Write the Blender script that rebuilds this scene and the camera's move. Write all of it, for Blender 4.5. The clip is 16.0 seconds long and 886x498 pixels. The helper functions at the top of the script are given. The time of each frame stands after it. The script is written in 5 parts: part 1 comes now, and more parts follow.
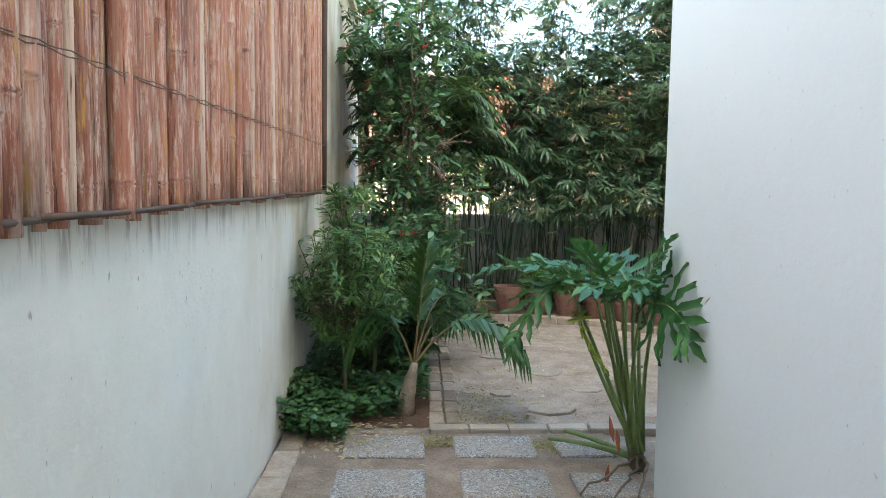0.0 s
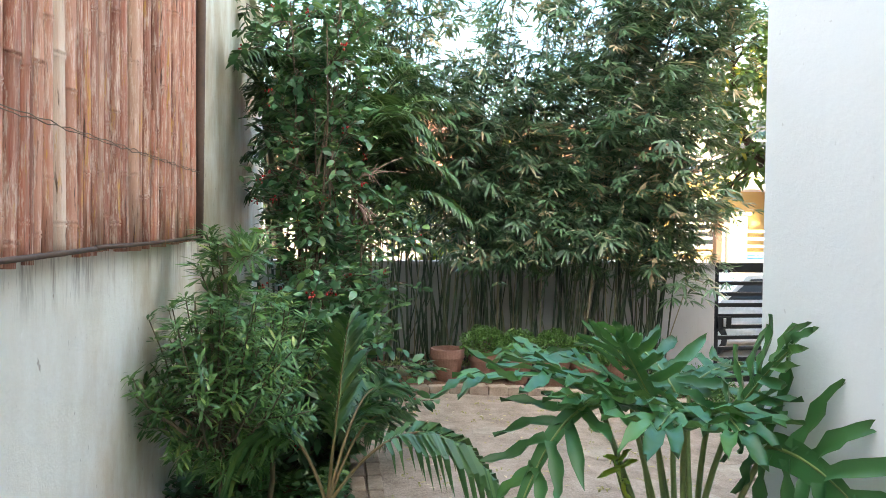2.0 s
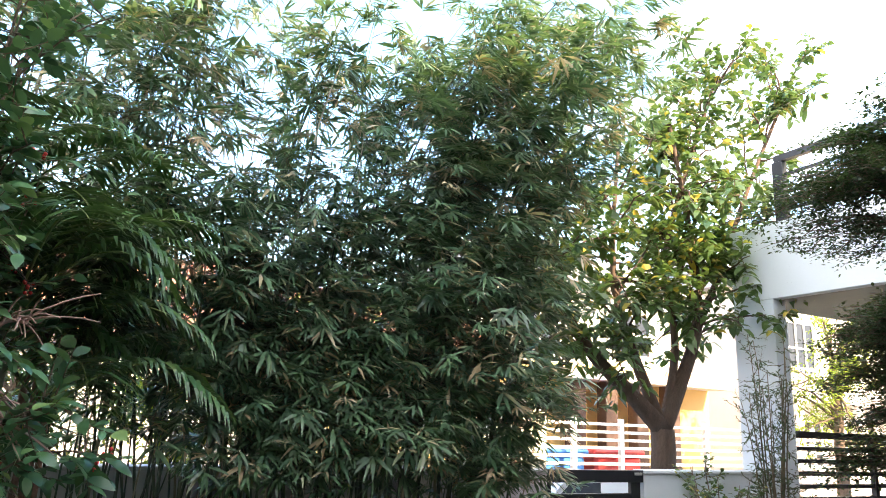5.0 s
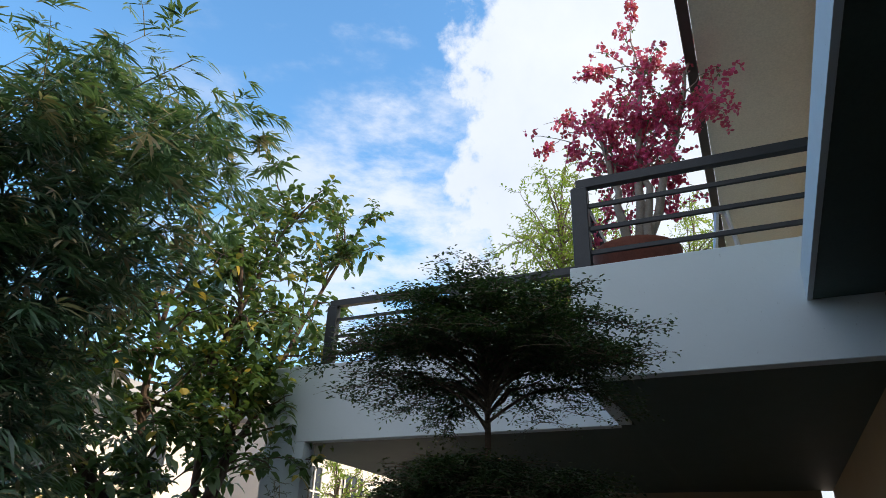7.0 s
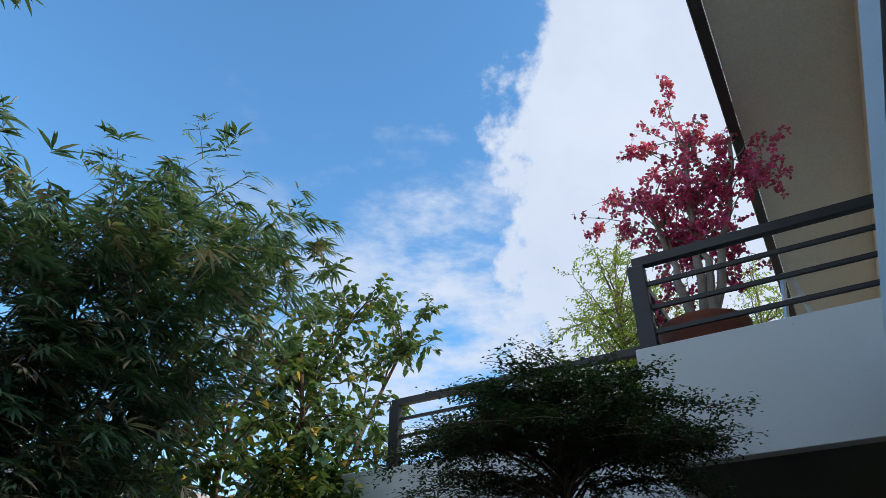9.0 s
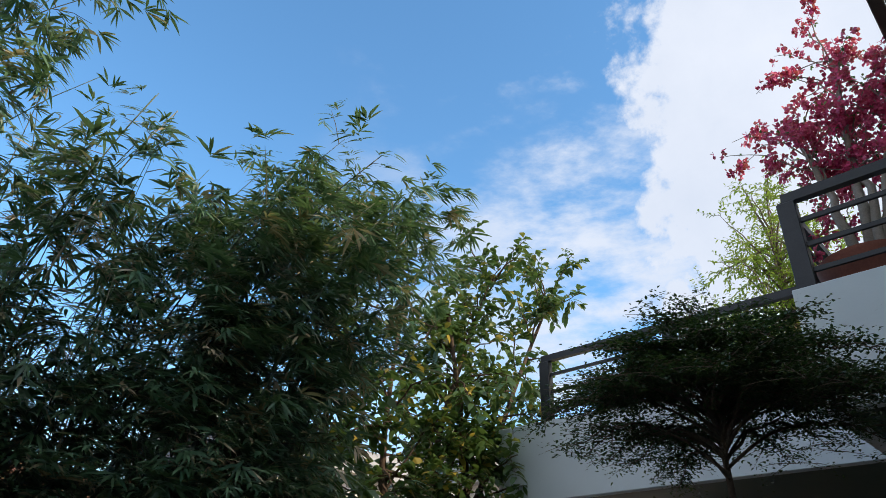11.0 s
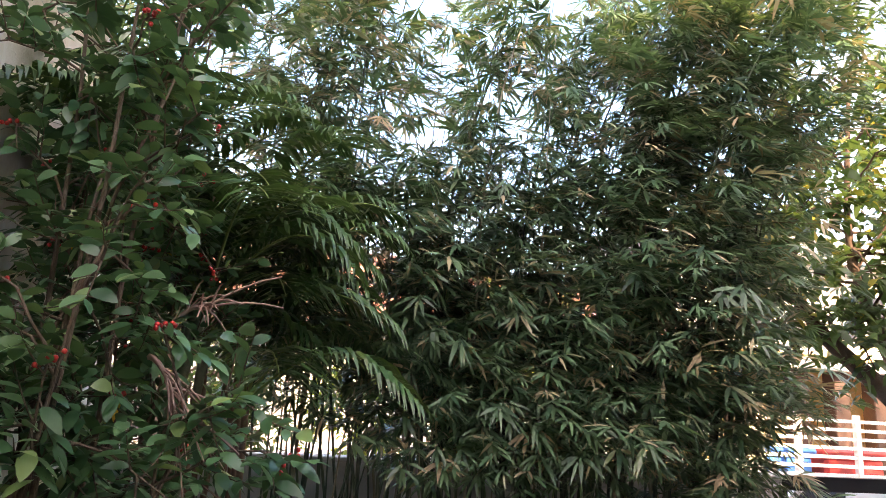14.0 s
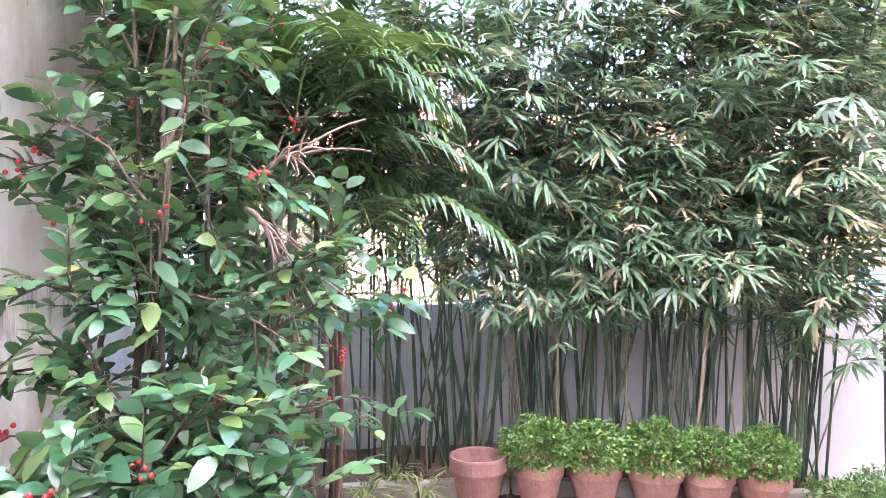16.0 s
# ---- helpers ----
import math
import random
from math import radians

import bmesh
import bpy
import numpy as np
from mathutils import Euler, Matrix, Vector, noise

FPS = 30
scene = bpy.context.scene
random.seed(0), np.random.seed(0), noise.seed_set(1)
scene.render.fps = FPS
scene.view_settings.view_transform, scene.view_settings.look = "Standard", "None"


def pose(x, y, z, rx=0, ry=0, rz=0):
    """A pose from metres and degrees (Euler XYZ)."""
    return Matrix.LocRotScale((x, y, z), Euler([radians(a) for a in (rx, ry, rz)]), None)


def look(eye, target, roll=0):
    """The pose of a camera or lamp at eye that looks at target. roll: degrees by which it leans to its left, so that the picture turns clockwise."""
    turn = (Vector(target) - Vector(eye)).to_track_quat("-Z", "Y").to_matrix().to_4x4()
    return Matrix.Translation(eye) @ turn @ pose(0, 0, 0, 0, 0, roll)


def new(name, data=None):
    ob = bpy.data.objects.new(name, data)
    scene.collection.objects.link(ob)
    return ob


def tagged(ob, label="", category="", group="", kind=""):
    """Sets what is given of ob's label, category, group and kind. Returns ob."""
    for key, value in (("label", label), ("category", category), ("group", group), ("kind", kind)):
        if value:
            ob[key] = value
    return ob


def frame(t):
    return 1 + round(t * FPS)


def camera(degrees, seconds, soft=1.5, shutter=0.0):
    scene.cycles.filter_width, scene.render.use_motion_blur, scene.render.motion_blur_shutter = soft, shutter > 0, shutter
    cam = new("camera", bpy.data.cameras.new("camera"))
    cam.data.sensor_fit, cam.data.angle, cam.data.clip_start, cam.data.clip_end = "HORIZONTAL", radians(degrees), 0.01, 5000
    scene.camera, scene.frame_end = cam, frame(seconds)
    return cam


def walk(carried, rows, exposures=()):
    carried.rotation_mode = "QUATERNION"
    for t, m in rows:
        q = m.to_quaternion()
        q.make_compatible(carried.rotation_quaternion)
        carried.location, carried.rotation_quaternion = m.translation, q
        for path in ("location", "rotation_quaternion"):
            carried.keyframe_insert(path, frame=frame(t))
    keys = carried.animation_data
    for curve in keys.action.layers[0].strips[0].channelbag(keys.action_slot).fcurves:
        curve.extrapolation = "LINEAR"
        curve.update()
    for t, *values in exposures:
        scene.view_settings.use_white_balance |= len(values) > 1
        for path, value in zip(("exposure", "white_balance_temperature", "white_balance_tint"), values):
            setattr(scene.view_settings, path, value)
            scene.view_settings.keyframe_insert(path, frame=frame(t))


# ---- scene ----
cam = camera(66.0, 16.0, soft=0.5)
PATH = [
    (0, (-0.298, -0.345, 1.636), (-0.212, 1.648, 1.482), 0.8),
    (0.5, (-0.271, 0.054, 1.618), (-0.124, 2.042, 1.459), 0.3),
    (1, (-0.243, 0.479, 1.65), (-0.115, 2.469, 1.499), 1.2),
    (1.5, (-0.271, 0.902, 1.671), (-0.033, 2.887, 1.615), 1.8),
    (2, (-0.265, 1.307, 1.687), (0.048, 3.282, 1.651), 0.7),
    (2.5, (-0.199, 1.705, 1.733), (0.139, 3.673, 1.847), 1.9),
    (3, (-0.177, 2.094, 1.752), (0.329, 4.022, 1.924), 1.7),
    (3.2, (-0.169, 2.253, 1.766), (0.395, 4.159, 1.981), 1.5),
    (5.3, (0.316, 3.697, 1.892), (1.293, 5.356, 2.432), 1.7),
    (5.5, (0.344, 3.747, 1.914), (1.401, 5.341, 2.499), 0.9),
    (6, (0.477, 3.875, 1.959), (1.727, 5.271, 2.659), 1.8),
    (6.2, (0.513, 3.939, 1.969), (1.884, 5.23, 2.643), 3.0),
    (6.5, (0.561, 4.048, 1.998), (2.058, 5.134, 2.759), 3.1),
    (7, (0.64, 4.173, 2.047), (2.274, 4.928, 2.92), 2.1),
    (7.5, (0.679, 4.197, 2.074), (2.295, 4.811, 3.08), 1.8),
    (8, (0.662, 4.227, 2.079), (2.226, 4.846, 3.162), 2.5),
    (8.2, (0.649, 4.265, 2.078), (2.183, 4.917, 3.183), 1.5),
    (10.3, (0.616, 4.106, 2.095), (1.997, 5.136, 3.11), 1.7),
    (10.5, (0.575, 4.113, 2.079), (1.948, 5.165, 3.083), 1.6),
    (11, (0.539, 4.101, 2.051), (1.801, 5.297, 3.04), 1.5),
    (11.5, (0.511, 4.116, 2.034), (1.627, 5.471, 2.992), 1.7),
    (12, (0.502, 4.07, 1.986), (1.486, 5.54, 2.92), 0.2),
    (12.5, (0.512, 4.031, 1.947), (1.362, 5.618, 2.818), 0.8),
    (13, (0.509, 4.041, 1.923), (1.24, 5.735, 2.696), 1.4),
    (13.5, (0.415, 4.077, 1.889), (0.922, 5.905, 2.522), 3.5),
    (14, (0.359, 4.124, 1.896), (0.745, 6.04, 2.323), 3.4),
    (14.5, (0.338, 4.164, 1.865), (0.667, 6.111, 2.186), 1.4),
    (15, (0.294, 4.241, 1.823), (0.604, 6.204, 2.049), -0.4),
    (15.5, (0.277, 4.278, 1.802), (0.531, 6.257, 1.943), -1.3),
    (16, (0.285, 4.258, 1.826), (0.496, 6.247, 1.831), -0.7),
]
EXPOSURES = [  # seconds, stops, kelvin, tint
    (0, 2.80, 7500, 11), (2.0, 3.05, 7700, 13), (3.2, 2.75, 7700, 18), (5.3, 2.2, 7200, 19), (6.0, 1.3, 7500, 20), (6.5, 0.65, 7200, 17), (7.0, 0.12, 6500, 12), (8.2, -0.15, 6150, 11),
    (10.3, -0.25, 6050, 11), (11.0, -0.05, 6450, 12), (11.5, 0.15, 7300, 14), (12.0, 0.42, 8300, 18), (12.5, 0.6, 9000, 25), (13.0, 0.78, 9000, 26),
    (13.5, 1.2, 8900, 31), (14.0, 2.45, 8100, 32), (14.5, 3.2, 7400, 35), (15.0, 3.98, 7100, 38), (15.5, 4.52, 6950, 39), (16.0, 4.64, 6900, 39)]
walk(cam, [(t, look(eye, target, roll)) for t, eye, target, roll in PATH], EXPOSURES)

# ---- sky and sun ----
SKY_TINT = (1.6, 2.45, 2.7, 1)
SUN_AZ, SUN_EL = 166.0, 31.0
world = bpy.data.worlds.new("sky")
scene.world = world
world.use_nodes = True
wn, wl = world.node_tree.nodes, world.node_tree.links
wn.clear()
w_out, w_bg, w_sky = wn.new("ShaderNodeOutputWorld"), wn.new("ShaderNodeBackground"), wn.new("ShaderNodeTexSky")
w_sky.sky_type, w_sky.sun_disc = "NISHITA", False
w_sky.sun_elevation, w_sky.sun_rotation = radians(SUN_EL), radians(SUN_AZ)
w_sky.air_density, w_sky.dust_density, w_sky.ozone_density = 1.0, 0.6, 1.6
w_bg.inputs["Strength"].default_value = 0.12
w_tc = wn.new("ShaderNodeTexCoord")
w_sep = wn.new("ShaderNodeSeparateXYZ")
wl.new(w_tc.outputs["Generated"], w_sep.inputs[0])


def wmath(op, a, b=None):
    n = wn.new("ShaderNodeMath")
    n.operation = op
    for i, v in enumerate((a, b)):
        if v is None:
            continue
        if isinstance(v, (int, float)):
            n.inputs[i].default_value = v
        else:
            wl.new(v, n.inputs[i])
    return n.outputs[0]


def wramp(v, lo, hi):
    n = wn.new("ShaderNodeMapRange")
    n.interpolation_type = "SMOOTHSTEP"
    n.inputs["From Min"].default_value, n.inputs["From Max"].default_value = lo, hi
    wl.new(v, n.inputs["Value"])
    return n.outputs["Result"]


def wnoise(scale, detail, stretch=(1, 1, 1), rough=0.6, distortion=0.0):
    m, n = wn.new("ShaderNodeMapping"), wn.new("ShaderNodeTexNoise")
    m.inputs["Scale"].default_value = stretch
    wl.new(w_tc.outputs["Generated"], m.inputs["Vector"])
    wl.new(m.outputs[0], n.inputs["Vector"])
    n.inputs["Scale"].default_value, n.inputs["Detail"].default_value = scale, detail
    n.inputs["Roughness"].default_value, n.inputs["Distortion"].default_value = rough, distortion
    return n.outputs[0]


w_az = wmath("ARCTAN2", w_sep.outputs["X"], w_sep.outputs["Y"])
w_edge = wmath("ADD", w_az, wmath("MULTIPLY", wmath("SUBTRACT", wnoise(7, 8), 0.5), 0.42))
w_edge = wmath("ADD", w_edge, wmath("MULTIPLY", wmath("SUBTRACT", wnoise(22, 5), 0.5), 0.16))
w_high = wmath("MULTIPLY", wmath("MAXIMUM", wmath("SUBTRACT", w_sep.outputs["Z"], 0.75), 0.0), 1.6)
w_bank = wmath("MAXIMUM", wramp(wmath("SUBTRACT", w_edge, w_high), radians(66.5), radians(70.5)), wramp(w_edge, radians(-25), radians(-55)))
w_low = wramp(wmath("SUBTRACT", w_sep.outputs["Z"], wmath("MULTIPLY", wmath("SUBTRACT", wnoise(5.0, 8, (1, 1, 2.2)), 0.5), 0.45)), 0.66, 0.54)
w_wisp = wmath("MULTIPLY", w_low, wmath("MULTIPLY", wramp(w_az, radians(28), radians(60)), wramp(wnoise(6.5, 9, (1, 1, 2.6), 0.6), 0.36, 0.66)))
w_cloud = wmath("MAXIMUM", wmath("MULTIPLY", w_bank, 0.95), wmath("MULTIPLY", w_wisp, 0.9))
w_glow = wramp(w_sep.outputs["Z"], 0.40, 0.02)
w_cloud = wmath("MAXIMUM", w_cloud, wmath("MULTIPLY", w_glow, 0.8))
w_white = wn.new("ShaderNodeMixRGB")
w_white.inputs[1].default_value, w_white.inputs[2].default_value = (5.6, 6.3, 7.4, 1), (8.2, 8.6, 9.2, 1)
wl.new(wnoise(5, 6), w_white.inputs[0])
w_mix = wn.new("ShaderNodeMixRGB")
wl.new(w_cloud, w_mix.inputs[0])
w_tint = wn.new("ShaderNodeMixRGB")
w_tint.blend_type, w_tint.inputs[0].default_value, w_tint.inputs[2].default_value = "MULTIPLY", 1.0, SKY_TINT
wl.new(w_sky.outputs[0], w_tint.inputs[1])
wl.new(w_tint.outputs[0], w_mix.inputs[1])
wl.new(w_white.outputs[0], w_mix.inputs[2])
wl.new(w_mix.outputs[0], w_bg.inputs["Color"])
wl.new(w_bg.outputs[0], w_out.inputs[0])

sun = new("sun", bpy.data.lights.new("sun", "SUN"))
sun.data.energy, sun.data.angle, sun.data.color = 5.0, radians(0.6), (1.0, 0.82, 0.58)
s_dir = Vector((math.sin(radians(SUN_AZ)) * math.cos(radians(SUN_EL)), math.cos(radians(SUN_AZ)) * math.cos(radians(SUN_EL)), math.sin(radians(SUN_EL))))
sun.matrix_world = look(s_dir * 60, (0, 0, 0))

# ---- materials ----


def base_mat(name):
    m = bpy.data.materials.new(name)
    m.use_nodes = True
    return m, m.node_tree.nodes, m.node_tree.links, m.node_tree.nodes["Principled BSDF"]


def noise_node(n, l, scale, detail=6, rough=0.6, stretch=(1, 1, 1), coord="Object"):
    tc, mp, t = n.new("ShaderNodeTexCoord"), n.new("ShaderNodeMapping"), n.new("ShaderNodeTexNoise")
    mp.inputs["Scale"].default_value = stretch
    l.new(tc.outputs[coord], mp.inputs[0])
    l.new(mp.outputs[0], t.inputs["Vector"])
    t.inputs["Scale"].default_value, t.inputs["Detail"].default_value, t.inputs["Roughness"].default_value = scale, detail, rough
    return t.outputs[0]


def ramp_node(n, l, fac, stops):
    r = n.new("ShaderNodeValToRGB")
    e = r.color_ramp.elements
    while len(e) < len(stops):
        e.new(0.5)
    for el, (p, c) in zip(e, stops):
        el.position, el.color = p, (*c, 1)
    l.new(fac, r.inputs[0])
    return r.outputs[0]


def mix_node(n, l, fac, a, b, mode="MIX"):
    x = n.new("ShaderNodeMixRGB")
    x.blend_type = mode
    for i, v in enumerate((fac, a, b)):
        if isinstance(v, (int, float)):
            x.inputs[i].default_value = v
        elif isinstance(v, tuple):
            x.inputs[i].default_value = (*v, 1)
        else:
            l.new(v, x.inputs[i])
    return x.outputs[0]


def bump_node(n, l, bsdf, height, strength, dist=0.01):
    b = n.new("ShaderNodeBump")
    b.inputs["Strength"].default_value, b.inputs["Distance"].default_value = strength, dist
    l.new(height, b.inputs["Height"])
    l.new(b.outputs[0], bsdf.inputs["Normal"])


def surf(name, c1, c2, scale=8.0, fine=60.0, rough=0.7, bump=0.3, metal=0.0, stretch=(1, 1, 1), vary=0.0, dist=0.006):
    """A surface with a coarse and a fine variation between two colours, and relief."""
    m, n, l, p = base_mat(name)
    col = ramp_node(n, l, noise_node(n, l, scale, 8, 0.65, stretch), [(0.3, c1), (0.7, c2)])
    fine_n = noise_node(n, l, fine, 4, 0.6, stretch)
    col = mix_node(n, l, 0.25, col, ramp_node(n, l, fine_n, [(0.3, tuple(v * 0.6 for v in c1)), (0.7, tuple(min(1, v * 1.25) for v in c2))]))
    if vary:
        oi, hs = n.new("ShaderNodeObjectInfo"), n.new("ShaderNodeHueSaturation")
        mr = n.new("ShaderNodeMapRange")
        mr.inputs["To Min"].default_value, mr.inputs["To Max"].default_value = 1 - vary, 1 + vary
        l.new(oi.outputs["Random"], mr.inputs["Value"])
        l.new(mr.outputs[0], hs.inputs["Value"])
        l.new(col, hs.inputs["Color"])
        col = hs.outputs[0]
    l.new(col, p.inputs["Base Color"])
    p.inputs["Roughness"].default_value, p.inputs["Metallic"].default_value = rough, metal
    if bump:
        bump_node(n, l, p, fine_n, bump, dist)
    return m


def leaf_mat(name, dark, light, rare, rough=0.38, through_light=0.28):
    """Leaves: colour by leaf, some light through the blade."""
    m, n, l, p = base_mat(name)
    g = n.new("ShaderNodeNewGeometry")
    col = ramp_node(n, l, g.outputs["Random Per Island"], [(0.0, dark), (0.55, tuple((a + b) / 2 for a, b in zip(dark, light))), (0.9, light), (0.97, rare)])
    l.new(col, p.inputs["Base Color"])
    p.inputs["Roughness"].default_value = rough
    p.inputs["Specular IOR Level"].default_value = 0.6
    tr, mx = n.new("ShaderNodeBsdfTranslucent"), n.new("ShaderNodeMixShader")
    l.new(mix_node(n, l, 0.5, col, (0.22, 0.36, 0.06)), tr.inputs["Color"])
    mx.inputs[0].default_value = through_light
    l.new(p.outputs[0], mx.inputs[1])
    l.new(tr.outputs[0], mx.inputs[2])
    l.new(mx.outputs[0], n["Material Output"].inputs[0])
    return m


def plaster(name, col, stain, amount=0.5, drips=True):
    """Painted plaster with trowel relief, weather stains and drip marks."""
    m, n, l, p = base_mat(name)
    big = noise_node(n, l, 1.3, 8, 0.65)
    c = mix_node(n, l, ramp_node(n, l, big, [(0.42, (0, 0, 0)), (0.78, (amount, amount, amount))]), col, stain)
    if drips:
        streak = noise_node(n, l, 9.0, 5, 0.7, (1, 1, 0.06))
        c = mix_node(n, l, ramp_node(n, l, streak, [(0.60, (0, 0, 0)), (0.76, (0.42, 0.42, 0.42))]), c, stain)
    spots = noise_node(n, l, 38.0, 3, 0.5)
    c = mix_node(n, l, ramp_node(n, l, spots, [(0.70, (0, 0, 0)), (0.78, (0.5, 0.5, 0.5))]), c, tuple(v * 0.45 for v in stain))
    l.new(c, p.inputs["Base Color"])
    p.inputs["Roughness"].default_value = 0.75
    bump_node(n, l, p, noise_node(n, l, 22.0, 8, 0.7), 0.35, 0.006)
    return m


def alley_plaster():
    """Old white plaster: trowel relief, patches, dark drip marks that start at the screen's foot, brown damp marks."""
    m, n, l, p = base_mat("weathered_white_plaster")
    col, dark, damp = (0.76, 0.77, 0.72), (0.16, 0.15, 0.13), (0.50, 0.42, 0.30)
    c = mix_node(n, l, ramp_node(n, l, noise_node(n, l, 1.1, 9, 0.7), [(0.42, (0, 0, 0)), (0.75, (0.6, 0.6, 0.6))]), col, (0.60, 0.58, 0.50))
    tc, sep = n.new("ShaderNodeTexCoord"), n.new("ShaderNodeSeparateXYZ")
    l.new(tc.outputs["Object"], sep.inputs[0])

    def band(sock, a, b):
        r = n.new("ShaderNodeMapRange")
        r.interpolation_type = "SMOOTHSTEP"
        r.inputs["From Min"].default_value, r.inputs["From Max"].default_value = a, b
        l.new(sock, r.inputs["Value"])
        return r.outputs[0]
    streak = ramp_node(n, l, noise_node(n, l, 16.0, 5, 0.75, (1, 1, 0.10)), [(0.50, (0, 0, 0)), (0.64, (1, 1, 1))])
    c = mix_node(n, l, mix_node(n, l, 1.0, streak, mix_node(n, l, 1.0, mix_node(n, l, 1.0, band(sep.outputs["Z"], 1.36, 1.60), band(sep.outputs["Z"], 1.74, 1.66), "MULTIPLY"), (0.85, 0.85, 0.85), "MULTIPLY"), "MULTIPLY"), c, dark)
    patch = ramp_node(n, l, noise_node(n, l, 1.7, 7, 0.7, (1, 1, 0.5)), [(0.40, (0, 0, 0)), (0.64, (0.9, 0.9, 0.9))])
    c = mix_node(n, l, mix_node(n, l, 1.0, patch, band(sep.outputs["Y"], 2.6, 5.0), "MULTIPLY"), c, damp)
    c = mix_node(n, l, ramp_node(n, l, noise_node(n, l, 5.5, 9, 0.8), [(0.60, (0, 0, 0)), (0.68, (0.5, 0.5, 0.5))]), c, (0.82, 0.82, 0.79))
    c = mix_node(n, l, ramp_node(n, l, noise_node(n, l, 34.0, 3, 0.5, (1, 1, 0.5)), [(0.70, (0, 0, 0)), (0.76, (0.7, 0.7, 0.7))]), c, (0.25, 0.22, 0.18))
    l.new(c, p.inputs["Base Color"])
    p.inputs["Roughness"].default_value = 0.8
    bump_node(n, l, p, noise_node(n, l, 13.0, 10, 0.75), 0.65, 0.012)
    return m


M_WHITE = plaster("white_wall_paint", (0.67, 0.745, 0.775), (0.59, 0.66, 0.69), 0.35, drips=False)
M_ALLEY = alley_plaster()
M_BACK = plaster("garden_wall_paint", (0.67, 0.66, 0.67), (0.51, 0.49, 0.48), 0.5)
M_CREAM = plaster("cream_wall_paint", (0.82, 0.74, 0.56), (0.62, 0.53, 0.38), 0.3, drips=False)
M_TAN = plaster("tan_wall_paint", (0.34, 0.28, 0.19), (0.25, 0.20, 0.13), 0.4, drips=False)
M_SOFFIT = surf("beige_soffit_board", (0.74, 0.67, 0.56), (0.80, 0.73, 0.62), 3, 40, 0.7, 0.1)
# ceilings of overhang and carport: their deep shade is put into this dark colour
M_SHADECEIL = surf("shade_dark_green_ceiling", (0.050, 0.085, 0.070), (0.070, 0.105, 0.088), 3, 40, 0.6, 0.1)
M_BLACK = surf("dark_painted_steel", (0.018, 0.022, 0.028), (0.030, 0.034, 0.040), 6, 80, 0.42, 0.1, 0.2)
M_GUTTER = surf("dark_brown_gutter", (0.035, 0.026, 0.024), (0.06, 0.045, 0.04), 6, 60, 0.5, 0.1)
M_GROUND = surf("dusty_ground", (0.18, 0.14, 0.11), (0.46, 0.38, 0.32), 4.5, 55, 0.92, 0.9, dist=0.02)
M_CONC = surf("worn_concrete", (0.34, 0.29, 0.24), (0.47, 0.42, 0.36), 4, 90, 0.9, 0.5, vary=0.12, dist=0.008)
M_BED = surf("soil_stained_concrete", (0.17, 0.115, 0.08), (0.40, 0.31, 0.235), 4.5, 60, 0.93, 0.9, dist=0.02)
M_STONE = surf("flat_stone", (0.24, 0.20, 0.165), (0.44, 0.38, 0.32), 7, 60, 0.9, 0.6, vary=0.12)
M_BRICK = surf("old_paver", (0.22, 0.16, 0.12), (0.44, 0.36, 0.29), 9, 70, 0.9, 0.5, vary=0.3)
M_SOIL = surf("dark_soil", (0.10, 0.055, 0.035), (0.19, 0.11, 0.07), 9, 80, 0.95, 0.9, dist=0.02)
M_TERRA = surf("terracotta", (0.22, 0.105, 0.08), (0.38, 0.21, 0.165), 7, 50, 0.85, 0.25, vary=0.18)
M_ASPHALT = surf("asphalt", (0.22, 0.21, 0.20), (0.30, 0.29, 0.27), 3, 90, 0.9, 0.4)
M_BARK = surf("rough_bark", (0.09, 0.065, 0.045), (0.20, 0.15, 0.11), 14, 70, 0.9, 0.9, stretch=(1, 1, 0.35), dist=0.02)
M_STEM = surf("green_brown_stem", (0.10, 0.085, 0.05), (0.17, 0.14, 0.08), 12, 70, 0.8, 0.4)
M_PETIOLE = surf("green_petiole", (0.10, 0.17, 0.045), (0.20, 0.27, 0.09), 7, 40, 0.5, 0.15)
M_PINKDRY = surf("dry_flower_stalk", (0.30, 0.18, 0.15), (0.44, 0.30, 0.25), 20, 60, 0.8, 0.2)
M_BERRY = surf("red_berry_skin", (0.50, 0.02, 0.025), (0.62, 0.05, 0.04), 30, 60, 0.3, 0.0)
M_FLOWER_Y = surf("yellow_leaf", (0.62, 0.42, 0.04), (0.75, 0.55, 0.08), 30, 60, 0.5, 0.0)

L_BAMBOO = leaf_mat("bamboo_leaf", (0.028, 0.086, 0.050), (0.150, 0.268, 0.142), (0.46, 0.38, 0.24), 0.33, 0.25)
L_CITRUS = leaf_mat("glossy_broad_leaf", (0.024, 0.105, 0.048), (0.100, 0.240, 0.100), (0.20, 0.33, 0.11), 0.34, 0.16)
L_NARROW = leaf_mat("narrow_shrub_leaf", (0.042, 0.135, 0.048), (0.155, 0.325, 0.100), (0.32, 0.43, 0.14), 0.40, 0.25)
L_COVER = leaf_mat("groundcover_leaf", (0.022, 0.090, 0.029), (0.060, 0.168, 0.048), (0.12, 0.20, 0.05), 0.45, 0.15)
L_BOX = leaf_mat("small_round_leaf", (0.040, 0.130, 0.028), (0.13, 0.30, 0.07), (0.24, 0.42, 0.11), 0.4)
L_TREE = leaf_mat("street_tree_leaf", (0.026, 0.072, 0.022), (0.085, 0.150, 0.045), (0.42, 0.32, 0.05), 0.35, 0.32)
